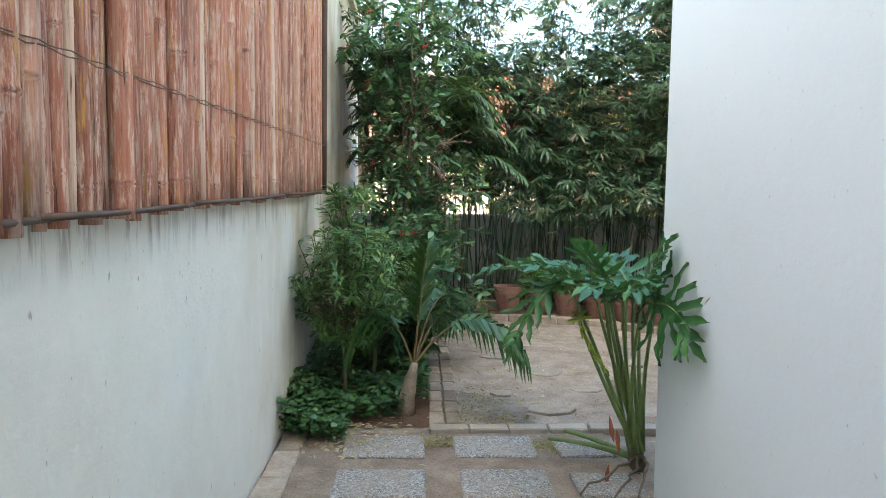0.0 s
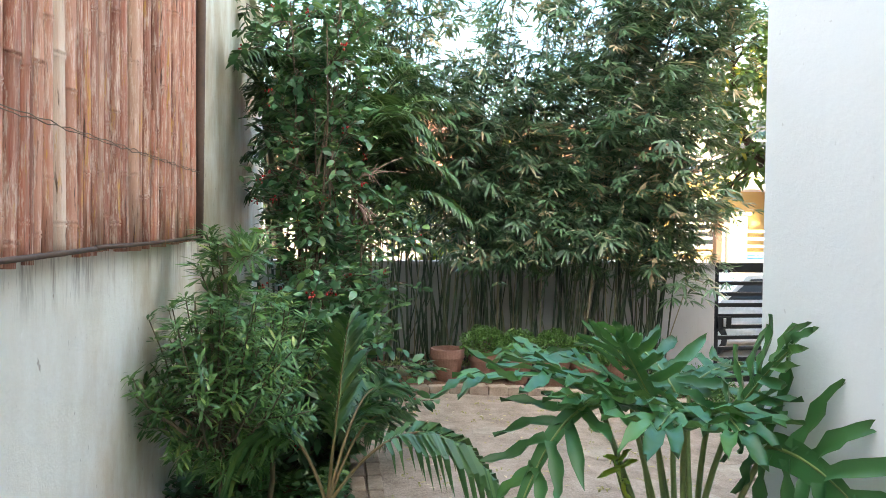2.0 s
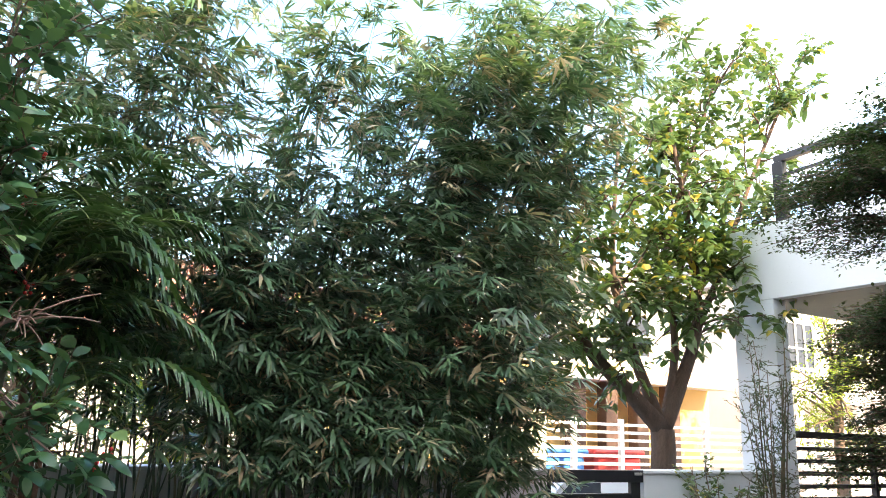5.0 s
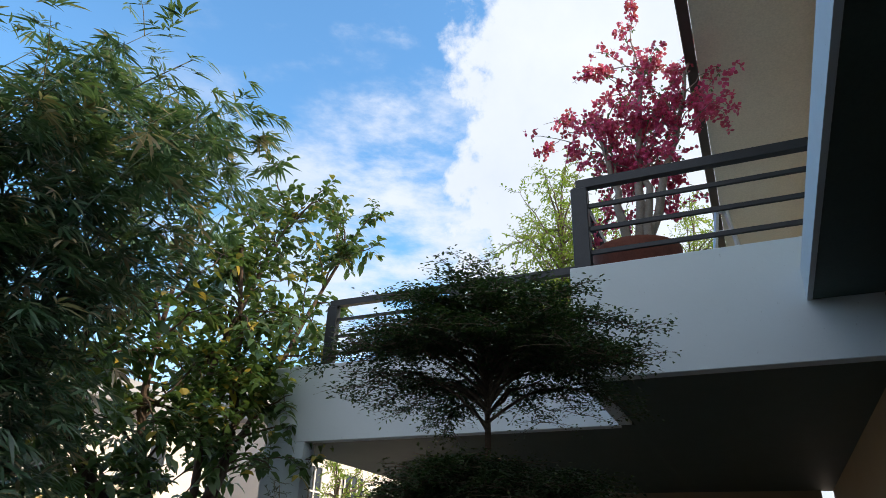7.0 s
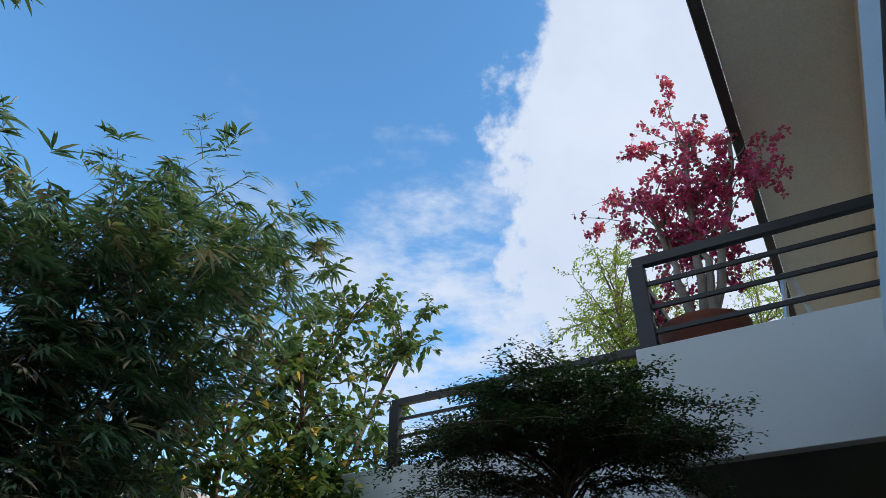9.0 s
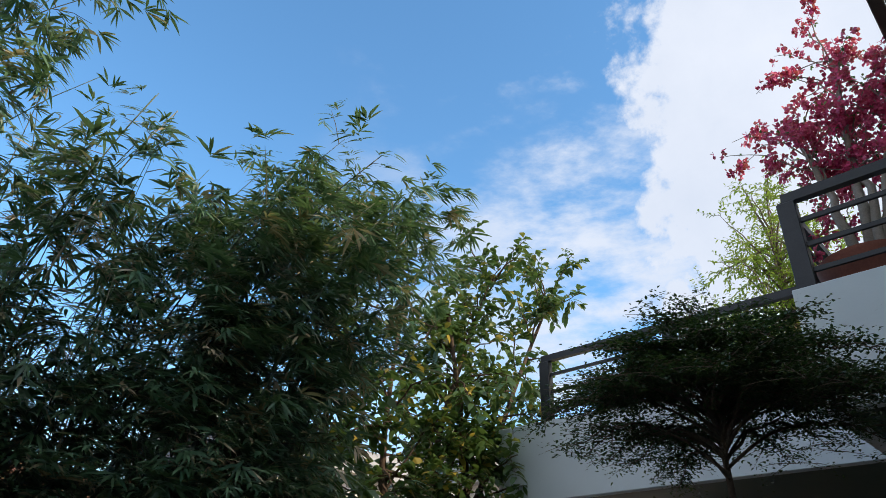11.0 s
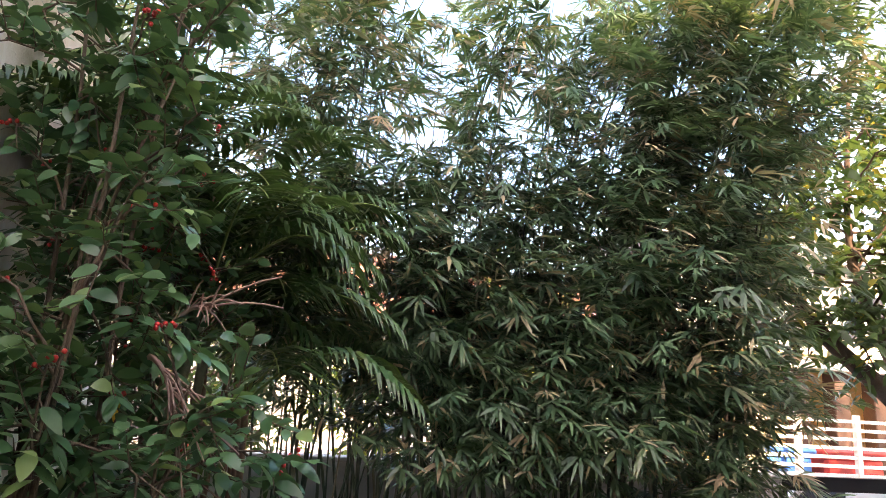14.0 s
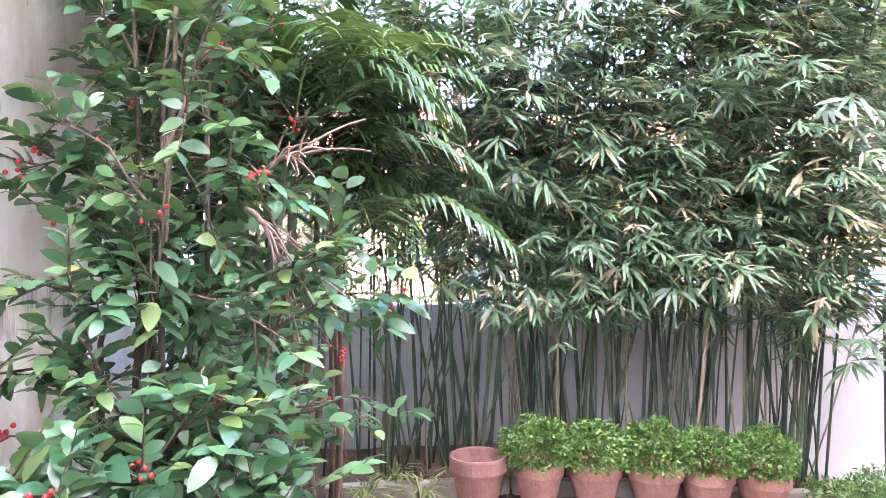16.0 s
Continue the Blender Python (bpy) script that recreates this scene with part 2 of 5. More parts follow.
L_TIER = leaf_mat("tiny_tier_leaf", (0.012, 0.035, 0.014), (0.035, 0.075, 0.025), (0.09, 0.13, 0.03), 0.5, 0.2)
L_PALM = leaf_mat("palm_leaflet", (0.020, 0.085, 0.026), (0.060, 0.155, 0.042), (0.09, 0.16, 0.045), 0.42, 0.14)
L_PHILO = leaf_mat("lobed_leaf", (0.012, 0.095, 0.028), (0.032, 0.150, 0.045), (0.07, 0.22, 0.05), 0.46, 0.2)
L_LIME = leaf_mat("lime_leaf", (0.20, 0.32, 0.03), (0.36, 0.48, 0.05), (0.50, 0.55, 0.08), 0.5, 0.4)
L_PINK = leaf_mat("pink_bract", (0.62, 0.020, 0.15), (0.85, 0.070, 0.30), (0.88, 0.16, 0.40), 0.55, 0.35)
L_SPIDER = leaf_mat("striped_grass_blade", (0.16, 0.24, 0.06), (0.45, 0.48, 0.22), (0.60, 0.58, 0.34), 0.5, 0.3)
L_GRASS = leaf_mat("dry_grass_blade", (0.22, 0.19, 0.07), (0.38, 0.32, 0.15), (0.50, 0.42, 0.22), 0.7, 0.3)
L_DRYLEAF = leaf_mat("dry_leaf", (0.34, 0.25, 0.14), (0.58, 0.46, 0.30), (0.62, 0.52, 0.38), 0.7, 0.25)


def cane_mat():
    """Weathered split bamboo poles: reddish brown with grey and yellow wear, streaked lengthwise, a tone of its own for each pole."""
    m, n, l, p = base_mat("weathered_bamboo_pole")
    oi = n.new("ShaderNodeObjectInfo")
    own = ramp_node(n, l, oi.outputs["Random"], [(0.0, (0.20, 0.055, 0.034)), (0.3, (0.36, 0.105, 0.065)), (0.55, (0.46, 0.16, 0.10)), (0.8, (0.48, 0.22, 0.15)), (0.9, (0.55, 0.40, 0.30)), (1.0, (0.68, 0.56, 0.46))])
    streak = noise_node(n, l, 95.0, 8, 0.75, (1, 1, 0.035))
    c = mix_node(n, l, ramp_node(n, l, streak, [(0.40, (0, 0, 0)), (0.62, (0.65, 0.65, 0.65))]), own, (0.52, 0.30, 0.22))
    worn = noise_node(n, l, 60.0, 9, 0.8, (1, 1, 0.10))
    c = mix_node(n, l, ramp_node(n, l, worn, [(0.50, (0, 0, 0)), (0.58, (0.8, 0.8, 0.8))]), c, (0.66, 0.50, 0.41))
    c = mix_node(n, l, ramp_node(n, l, noise_node(n, l, 24.0, 8, 0.8, (1, 1, 0.10)), [(0.57, (0, 0, 0)), (0.63, (0.85, 0.85, 0.85))]), c, (0.56, 0.30, 0.06))
    c = mix_node(n, l, ramp_node(n, l, noise_node(n, l, 120.0, 5, 0.7, (1, 1, 0.05)), [(0.33, (0.9, 0.9, 0.9)), (0.41, (0, 0, 0))]), c, (0.06, 0.028, 0.02))
    c = mix_node(n, l, ramp_node(n, l, noise_node(n, l, 16.0, 6, 0.7, (1, 1, 0.06)), [(0.36, (0.5, 0.5, 0.5)), (0.48, (0, 0, 0))]), c, (0.14, 0.06, 0.04))
    l.new(c, p.inputs["Base Color"])
    p.inputs["Roughness"].default_value = 0.62
    bump_node(n, l, p, streak, 0.5, 0.006)
    # every pole has its own stretch of the grain
    shift = n.new("ShaderNodeVectorMath")
    shift.operation = "SCALE"
    shift.inputs[0].default_value = (31.0, 17.0, 53.0)
    l.new(oi.outputs["Random"], shift.inputs["Scale"])
    for node in n:
        if node.bl_idname == "ShaderNodeMapping":
            l.new(shift.outputs[0], node.inputs["Location"])
    return m


def culm_mat():
    m, n, l, p = base_mat("bamboo_culm")
    oi = n.new("ShaderNodeObjectInfo")
    c = ramp_node(n, l, oi.outputs["Random"], [(0.0, (0.020, 0.040, 0.026)), (0.45, (0.045, 0.085, 0.050)), (0.78, (0.10, 0.15, 0.085)), (0.92, (0.26, 0.24, 0.16)), (1.0, (0.42, 0.36, 0.25))])
    c = mix_node(n, l, ramp_node(n, l, noise_node(n, l, 9, 6, 0.7, (1, 1, 0.3)), [(0.5, (0, 0, 0)), (0.7, (0.6, 0.6, 0.6))]), c, (0.17, 0.15, 0.10))
    l.new(c, p.inputs["Base Color"])
    p.inputs["Roughness"].default_value = 0.5
    return m


def pebble_mat():
    """Washed-out pebble finish of the stepping slabs."""
    m, n, l, p = base_mat("pebble_washout")
    tc, v = n.new("ShaderNodeTexCoord"), n.new("ShaderNodeTexVoronoi")
    l.new(tc.outputs["Object"], v.inputs["Vector"])
    v.inputs["Scale"].default_value = 115
    sep = n.new("ShaderNodeSeparateColor")
    l.new(v.outputs["Color"], sep.inputs[0])
    c = ramp_node(n, l, sep.outputs[0], [(0.0, (0.10, 0.095, 0.09)), (0.4, (0.25, 0.245, 0.24)), (0.75, (0.38, 0.37, 0.36)), (1.0, (0.56, 0.55, 0.54))])
    c = mix_node(n, l, ramp_node(n, l, noise_node(n, l, 5, 7, 0.7), [(0.35, (0, 0, 0)), (0.65, (0.75, 0.75, 0.75))]), c, (0.33, 0.26, 0.20))
    l.new(c, p.inputs["Base Color"])
    p.inputs["Roughness"].default_value = 0.8
    bump_node(n, l, p, v.outputs["Distance"], 0.6, 0.006)
    p.inputs["Normal"].links[0].from_node.invert = True
    return m


M_CANE, M_CULM, M_PEBBLE = cane_mat(), culm_mat(), pebble_mat()
M_GLASS = surf("dark_window_glass", (0.02, 0.025, 0.03), (0.03, 0.035, 0.04), 3, 9, 0.08, 0.0)
M_CARWHITE = surf("white_car_paint", (0.72, 0.73, 0.75), (0.76, 0.77, 0.78), 3, 20, 0.25, 0.0)
M_CARBLUE = surf("blue_car_paint", (0.04, 0.10, 0.34), (0.05, 0.13, 0.42), 3, 20, 0.25, 0.0)
M_RUBBER = surf("tyre_rubber", (0.015, 0.015, 0.015), (0.03, 0.03, 0.03), 9, 60, 0.8, 0.1)
M_ALU = surf("brushed_aluminium", (0.62, 0.63, 0.65), (0.72, 0.73, 0.74), 9, 90, 0.35, 0.05, 0.7)
M_YELLOW = plaster("yellow_house_paint", (0.62, 0.42, 0.16), (0.52, 0.34, 0.13), 0.4)
M_HOUSEWHITE = plaster("pale_house_paint", (0.74, 0.70, 0.66), (0.60, 0.55, 0.50), 0.4)
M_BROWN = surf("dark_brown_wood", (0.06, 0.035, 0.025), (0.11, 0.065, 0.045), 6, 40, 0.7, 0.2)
M_ROOFRED = surf("red_roof_tile", (0.22, 0.09, 0.065), (0.30, 0.13, 0.095), 6, 40, 0.75, 0.3, vary=0.2)
M_ROOFGREY = surf("grey_roof_sheet", (0.30, 0.31, 0.33), (0.40, 0.41, 0.43), 4, 30, 0.6, 0.1)
M_FENCE = surf("white_fence_paint", (0.74, 0.72, 0.68), (0.80, 0.78, 0.74), 5, 50, 0.6, 0.1)
M_BLUE = surf("blue_plastic", (0.03, 0.18, 0.55), (0.05, 0.24, 0.65), 5, 30, 0.45, 0.0)
M_REDP = surf("red_plastic", (0.52, 0.05, 0.05), (0.60, 0.08, 0.07), 5, 30, 0.45, 0.0)

# ---- mesh helpers ----


class Geo:
    """Vertices and faces gathered into one mesh."""

    def __init__(self):
        self.v, self.f, self.n = [], [], 0

    def add(self, verts, faces):
        verts = np.asarray(verts, float).reshape(-1, 3)
        self.v.append(verts)
        self.f.extend([tuple(i + self.n for i in f) for f in faces])
        self.n += len(verts)
        return self

    def box(self, x0, x1, y0, y1, z0, z1, bevel=0.0):
        b = min(bevel, (x1 - x0) / 3, (y1 - y0) / 3, (z1 - z0) / 3)
        if b <= 0:
            v = [(x, y, z) for z in (z0, z1) for y in (y0, y1) for x in (x0, x1)]
            return self.add(v, [(0, 2, 3, 1), (4, 5, 7, 6), (0, 1, 5, 4), (2, 6, 7, 3), (0, 4, 6, 2), (1, 3, 7, 5)])
        bm = bmesh.new()
        bmesh.ops.create_cube(bm, size=1)
        for v in bm.verts:
            v.co = Vector(((x0 + x1) / 2 + v.co.x * (x1 - x0), (y0 + y1) / 2 + v.co.y * (y1 - y0), (z0 + z1) / 2 + v.co.z * (z1 - z0)))
        bmesh.ops.bevel(bm, geom=bm.edges[:], offset=b, segments=1, affect="EDGES")
        bm.verts.index_update()
        self.add([v.co[:] for v in bm.verts], [[v.index for v in f.verts] for f in bm.faces])
        bm.free()
        return self

    def tube(self, pts, radii, sides=7, caps=True):
        pts = np.asarray(pts, float)
        radii = np.broadcast_to(np.asarray(radii, float), (len(pts),))
        tang = np.gradient(pts, axis=0)
        tang /= np.linalg.norm(tang, axis=1, keepdims=True) + 1e-9
        ref = np.array([0.0, 0.0, 1.0]) if abs(tang[0][2]) < 0.9 else np.array([1.0, 0.0, 0.0])
        a = np.arange(sides) * 2 * np.pi / sides
        rings = []
        for p, t, r in zip(pts, tang, radii):
            u = np.cross(t, ref)
            u /= np.linalg.norm(u) + 1e-9
            w = np.cross(t, u)
            rings.append(p + r * (np.cos(a)[:, None] * u + np.sin(a)[:, None] * w))
        faces = [(i * sides + j, i * sides + (j + 1) % sides, (i + 1) * sides + (j + 1) % sides, (i + 1) * sides + j) for i in range(len(pts) - 1) for j in range(sides)]
        if caps:
            faces += [tuple(range(sides))[::-1], tuple((len(pts) - 1) * sides + j for j in range(sides))]
        return self.add(np.concatenate(rings), faces)

    def turned(self, profile, sides=28, centre=(0, 0, 0)):
        """A body of revolution round z from (radius, height) pairs."""
        a = np.arange(sides) * 2 * np.pi / sides
        v = [(centre[0] + r * math.cos(t), centre[1] + r * math.sin(t), centre[2] + z) for r, z in profile for t in a]
        f = [(i * sides + j, i * sides + (j + 1) % sides, (i + 1) * sides + (j + 1) % sides, (i + 1) * sides + j) for i in range(len(profile) - 1) for j in range(sides)]
        return self.add(v, f + [tuple(range(sides))[::-1], tuple((len(profile) - 1) * sides + j for j in range(sides))])

    def mesh(self, name, material, smooth=False):
        me = bpy.data.meshes.new(name)
        me.from_pydata(np.concatenate(self.v).tolist(), [], self.f)
        me.materials.append(material)
        if smooth:
            me.polygons.foreach_set("use_smooth", [True] * len(me.polygons))
        me.update()
        return me


def part(name, geo, material, parent=None, label="", smooth=False, kind=""):
    me = geo if isinstance(geo, bpy.types.Mesh) else geo.mesh(name, material, smooth)
    ob = new(name, me)
    if parent is not None:
        ob.parent = parent
    if label:
        tagged(ob, label)
    if kind:
        tagged(ob, kind=kind)
    return ob


def thing(name, label, category, at=(0, 0, 0), group="", kind=""):
    ob = new(name)
    ob.location = at
    ob.empty_display_size = 0.1
    return tagged(ob, label, category, group, kind)


def whole(name, geo, material, label, category, kind="", group="", smooth=False):
    return tagged(part(name, geo, material, smooth=smooth), label, category, group, kind)


def unit(v):
    return v / (np.linalg.norm(v, axis=-1, keepdims=True) + 1e-9)


def leaves(geo, pos, ahead, up, length, width, droop=0.25, wide_at=0.4, full=0.30):
    """Many leaf blades: each of six points, widest at wide_at, the tip drooping."""
    pos, ahead, up = np.atleast_2d(pos), unit(np.atleast_2d(ahead)), np.atleast_2d(up)
    n = len(pos)
    if not n:
        return geo
    length, width = np.broadcast_to(length, (n,))[:, None], np.broadcast_to(width, (n,))[:, None]
    side = unit(np.cross(ahead, up))
    nor = unit(np.cross(side, ahead))
    d = np.array([0, 0, -1.0])
    mid1 = pos + ahead * length * wide_at
    mid2 = pos + ahead * length * 0.75 + d * droop * length * 0.35
    tip = pos + ahead * length * 0.98 + d * droop * length
    v = np.stack([pos, mid1 + side * width / 2 + nor * width * 0.12, mid1 - side * width / 2 + nor * width * 0.12,
                  mid2 + side * width * full, mid2 - side * width * full, tip], 1).reshape(-1, 3)
    k = np.arange(n)[:, None] * 6 + geo.n
    f3 = np.concatenate([k + [0, 1, 2], k + [3, 5, 4]])
    f4 = k + [1, 3, 4, 2]
    geo.v.append(v)
    geo.f.extend(map(tuple, f3.tolist()))
    geo.f.extend(map(tuple, f4.tolist()))
    geo.n += len(v)
    return geo


def oval_leaves(geo, pos, ahead, up, length, width, droop=0.25):
    """Broad oval blades with a short point, bent along their length and folded a little."""
    pos, ahead, up = np.atleast_2d(pos), unit(np.atleast_2d(ahead)), np.atleast_2d(up)
    n = len(pos)
    length, width = np.broadcast_to(length, (n,))[:, None], np.broadcast_to(width, (n,))[:, None]
    side = unit(np.cross(ahead, up))
    nor = unit(np.cross(side, ahead))
    rows = [pos]
    for t, w in ((0.16, 0.62), (0.40, 1.0), (0.64, 0.92), (0.86, 0.50)):
        c = pos + ahead * length * t - np.array([0, 0, droop]) * length * t * t
        rows += [c + side * width * w / 2 + nor * width * 0.10 * w, c - side * width * w / 2 + nor * width * 0.10 * w]
    rows.append(pos + ahead * length - np.array([0, 0, droop]) * length)
    v = np.stack(rows, 1).reshape(-1, 3)
    k = np.arange(n)[:, None] * 10 + geo.n
    geo.v.append(v)
    for tri in ((0, 1, 2), (7, 9, 8)):
        geo.f.extend(map(tuple, (k + tri).tolist()))
    for quad in ((1, 3, 4, 2), (3, 5, 6, 4), (5, 7, 8, 6)):
        geo.f.extend(map(tuple, (k + quad).tolist()))
    geo.n += len(v)
    return geo


RNG = np.random.default_rng(7)


def rand_dir(n, up_bias=0.0):
    v = RNG.normal(size=(n, 3))
    v[:, 2] += up_bias
    return unit(v)


def bend(p0, p1, sag, n=8, wobble=0.0):
    """A line from p0 to p1 that bows by the vector sag."""
    t = np.linspace(0, 1, n)[:, None]
    q = np.asarray(p0, float) * (1 - t) + np.asarray(p1, float) * t + 4 * t * (1 - t) * np.asarray(sag, float)
    if wobble:
        q[1:-1] += RNG.normal(scale=wobble, size=(n - 2, 3))
    return q


# ---- the ground, the alley walls and the garden wall ----


def ground_z(x, y):
    s = np.clip((np.asarray(x, float) - 0.9) / 4.4, 0, 1)
    return -0.34 * (s * s * (3 - 2 * s)) * np.clip((np.asarray(y, float) - 3.2) / 2.0, 0, 1)


def grid_mesh(xs, ys, zf):
    g = Geo()
    X, Y = np.meshgrid(xs, ys)
    n, m = len(xs), len(ys)
    g.add(np.stack([X, Y, zf(X, Y)], -1), [(j * n + i, j * n + i + 1, (j + 1) * n + i + 1, (j + 1) * n + i) for j in range(m - 1) for i in range(n - 1)])
    return g


fine_x, fine_y = np.arange(-3, 12.01, 0.15), np.arange(-6, 16.01, 0.15)
g = grid_mesh(np.r_[-900, -200, -60, -20, -8, fine_x, 20, 40, 90, 250, 900], np.r_[-900, -200, -60, -20, -10, fine_y, 25, 40, 90, 250, 900],
              lambda x, y: ground_z(x, y) + 0.012 * np.sin(x * 5.1 + 1.3 * np.sin(y * 3.3)) * np.sin(y * 4.3) * (np.abs(x) < 12))
whole("ground", g, M_GROUND, "dusty sand-coloured ground of the garden yard", "ground", "structure", smooth=True)
g = grid_mesh(np.linspace(-60, 80, 8), np.array([11.7, 17.0]), lambda x, y: 0 * x - 0.30)
whole("road", g, M_ASPHALT, "pale worn street surface outside the garden wall", "road", "structure")

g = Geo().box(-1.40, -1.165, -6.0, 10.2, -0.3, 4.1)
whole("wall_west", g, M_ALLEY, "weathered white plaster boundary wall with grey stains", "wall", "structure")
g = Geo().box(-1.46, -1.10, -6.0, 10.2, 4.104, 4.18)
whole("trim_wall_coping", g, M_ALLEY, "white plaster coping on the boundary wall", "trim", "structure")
g = Geo().box(-1.40, 4.95, 10.06, 10.22, -0.6, 1.33)
whole("wall_north", g, M_BACK, "low pale garden wall behind the bamboo", "wall", "structure")
g = Geo().box(-1.16, 4.95, 10.035, 10.25, 1.334, 1.375, 0.008)
whole("trim_north_coping", g, M_BACK, "pale coping along the garden wall", "trim", "structure")
g = Geo().box(6.36, 8.97, 10.06, 10.22, -0.7, 1.33)
whole("wall_north_gate_side", g, M_WHITE, "low white garden wall beside the gate", "wall", "structure")
g = Geo().box(6.36, 8.97, 10.035, 10.25, 1.334, 1.375, 0.008)
whole("trim_gate_coping", g, M_WHITE, "white coping along the wall by the gate", "trim", "structure")

# ---- the house ----
g = Geo().box(1.02, 1.40, -6.0, 3.2, -0.4, 4.3)
whole("wall_house_corner", g, M_WHITE, "smooth white painted house wall along the alley", "wall", "structure")
# terrace walls: the dark brown stands in for the recess's deep shade
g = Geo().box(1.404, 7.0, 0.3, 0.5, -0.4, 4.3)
whole("wall_terrace_back", g, M_BROWN, "wall at the back of the covered terrace, coloured dark brown for its shade", "wall", "structure")
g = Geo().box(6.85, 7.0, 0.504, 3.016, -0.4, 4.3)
whole("wall_terrace_side", g, M_BROWN, "side wall of the covered terrace, coloured dark brown for its shade", "wall", "structure")
# added behind the view, this tall so that no sun beam enters the alley
g = Geo().box(-1.6, 1.02, -6.3, -6.0, -0.4, 7.55)
whole("wall_alley_sun_block", g, M_WHITE, "unseen plain white wall added across the alley to block the sun", "wall", "structure")
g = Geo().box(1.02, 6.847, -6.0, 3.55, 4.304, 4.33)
whole("ceiling_overhang", g, M_SHADECEIL, "underside of the upper floor overhang, its shade put into a dark green colour", "ceiling", "structure")
g = Geo().box(1.02, 6.847, 3.554, 3.595, 4.30, 4.60)
whole("trim_fascia", g, M_WHITE, "white fascia edge of the overhanging slab", "trim", "structure")
g = Geo().box(1.02, 6.847, -6.0, 3.55, 4.334, 4.52)
whole("slab_overhang", g, M_WHITE, "white concrete slab of the overhang", "slab", "structure")
g = Geo().box(1.02, 22.0, -6.0, 2.9, 4.524, 7.58)
whole("wall_upper_storey", g, M_CREAM, "cream painted wall of the upper storey", "wall", "structure")
g = Geo().box(0.2, 22.0, -6.5, 4.14, 7.584, 7.63)
whole("ceiling_eave", g, M_SOFFIT, "beige board underside of the roof eave", "ceiling", "structure")
g = Geo().box(0.1, 22.0, 4.144, 4.27, 7.55, 7.78, 0.01)
whole("trim_gutter", g, M_GUTTER, "dark brown gutter along the roof edge", "trim", "structure")
g = Geo()
g.add([(0.2, -6.5, 7.634), (22, -6.5, 7.634), (22, 4.14, 7.634), (0.2, 4.14, 7.634), (2.5, -1.2, 9.3), (20, -1.2, 9.3)],
      [(0, 3, 2, 1), (0, 1, 5, 4), (2, 3, 4, 5), (1, 2, 5), (3, 0, 4)])
whole("roof", g, M_ROOFGREY, "grey hipped roof of the house", "roof", "structure")

# balcony slabs and parapets
g = Geo().box(6.85, 7.0, 3.02, 5.63, 3.77, 4.91, 0.006)
whole("wall_balcony_front", g, M_WHITE, "white concrete balcony parapet", "wall", "structure")
g = Geo().box(7.004, 8.976, 5.48, 5.63, 3.77, 4.91, 0.006)
whole("wall_balcony_return", g, M_WHITE, "white concrete return of the balcony parapet", "wall", "structure")
g = Geo().box(8.98, 9.14, 5.634, 10.80, 3.77, 4.90, 0.006)
whole("wall_carport_beam", g, M_WHITE, "deep white beam over the carport opening", "wall", "structure")
g = Geo().box(8.98, 9.25, 10.11, 10.80, -0.6, 3.766)
whole("column_carport", g, M_WHITE, "white square column of the carport", "column", "structure")
g = Geo().box(7.004, 16.0, 2.0, 5.476, 4.55, 4.70).box(9.144, 16.0, 5.48, 10.8, 4.55, 4.70)
whole("floor_balcony", g, M_CONC, "concrete floor of the balcony deck", "floor", "structure")
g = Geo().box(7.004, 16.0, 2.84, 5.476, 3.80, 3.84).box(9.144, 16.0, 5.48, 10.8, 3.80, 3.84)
whole("ceiling_carport", g, M_SHADECEIL, "underside of the carport deck, its shade put into a dark green colour", "ceiling", "structure")
g = Geo().box(15.8, 16.0, 3.2, 10.8, -0.5, 3.79)
whole("wall_carport_back", g, M_TAN, "tan wall at the back of the carport", "wall", "structure")
g = Geo().box(7.01, 15.79, 2.86, 3.0, -0.5, 3.79)
whole("wall_carport_side", g, M_TAN, "tan house wall inside the carport", "wall", "structure")


def railing(name, label, a, b, posts, group):
    """A dark steel railing with a thick top rail, thinner rails below and posts, from a to b."""
    top = thing(name, label, "railing", group=group)
    a, b = np.array(a, float), np.array(b, float)
    d = unit(b - a)
    s = np.array([-d[1], d[0], 0])

    def bar(w0, w1, z0, z1):
        v = [p + s * k * w0 / 2 + np.array([0, 0, z]) for z in (z0, z1) for p in (a, b) for k in (-1, 1)]
        return Geo().add(v, [(0, 1, 3, 2), (4, 6, 7, 5), (0, 4, 5, 1), (2, 3, 7, 6), (0, 2, 6, 4), (1, 5, 7, 3)])
    part("top_rail", bar(0.09, 0, 0.93, 1.03), M_BLACK, top)
    for z in (0.17, 0.44, 0.71):
        part("rail", bar(0.035, 0, z - 0.02, z + 0.025), M_BLACK, top)
    for t in posts:
        p = a + (b - a) * t
        part("post", Geo().box(p[0] - 0.06, p[0] + 0.06, p[1] - 0.085, p[1] + 0.085, p[2], p[2] + 0.926, 0.006), M_BLACK, top)
    return top


railing("balcony_railing", "dark steel railing on the balcony parapet", (6.93, 5.53, 4.912), (6.93, 3.05, 4.912), [0.012], "balcony railings")
railing("balcony_railing", "dark steel return railing on the balcony parapet", (7.03, 5.56, 4.912), (8.97, 5.56, 4.912), [0.95], "balcony railings")
railing("balcony_railing", "long dark steel railing over the carport beam", (9.06, 9.95, 4.902), (9.06, 5.7, 4.902), [0.012, 0.5], "balcony railings")


# ---- the garden gate ----


def bar_box(*b):
    return Geo().box(*b, 0.004)


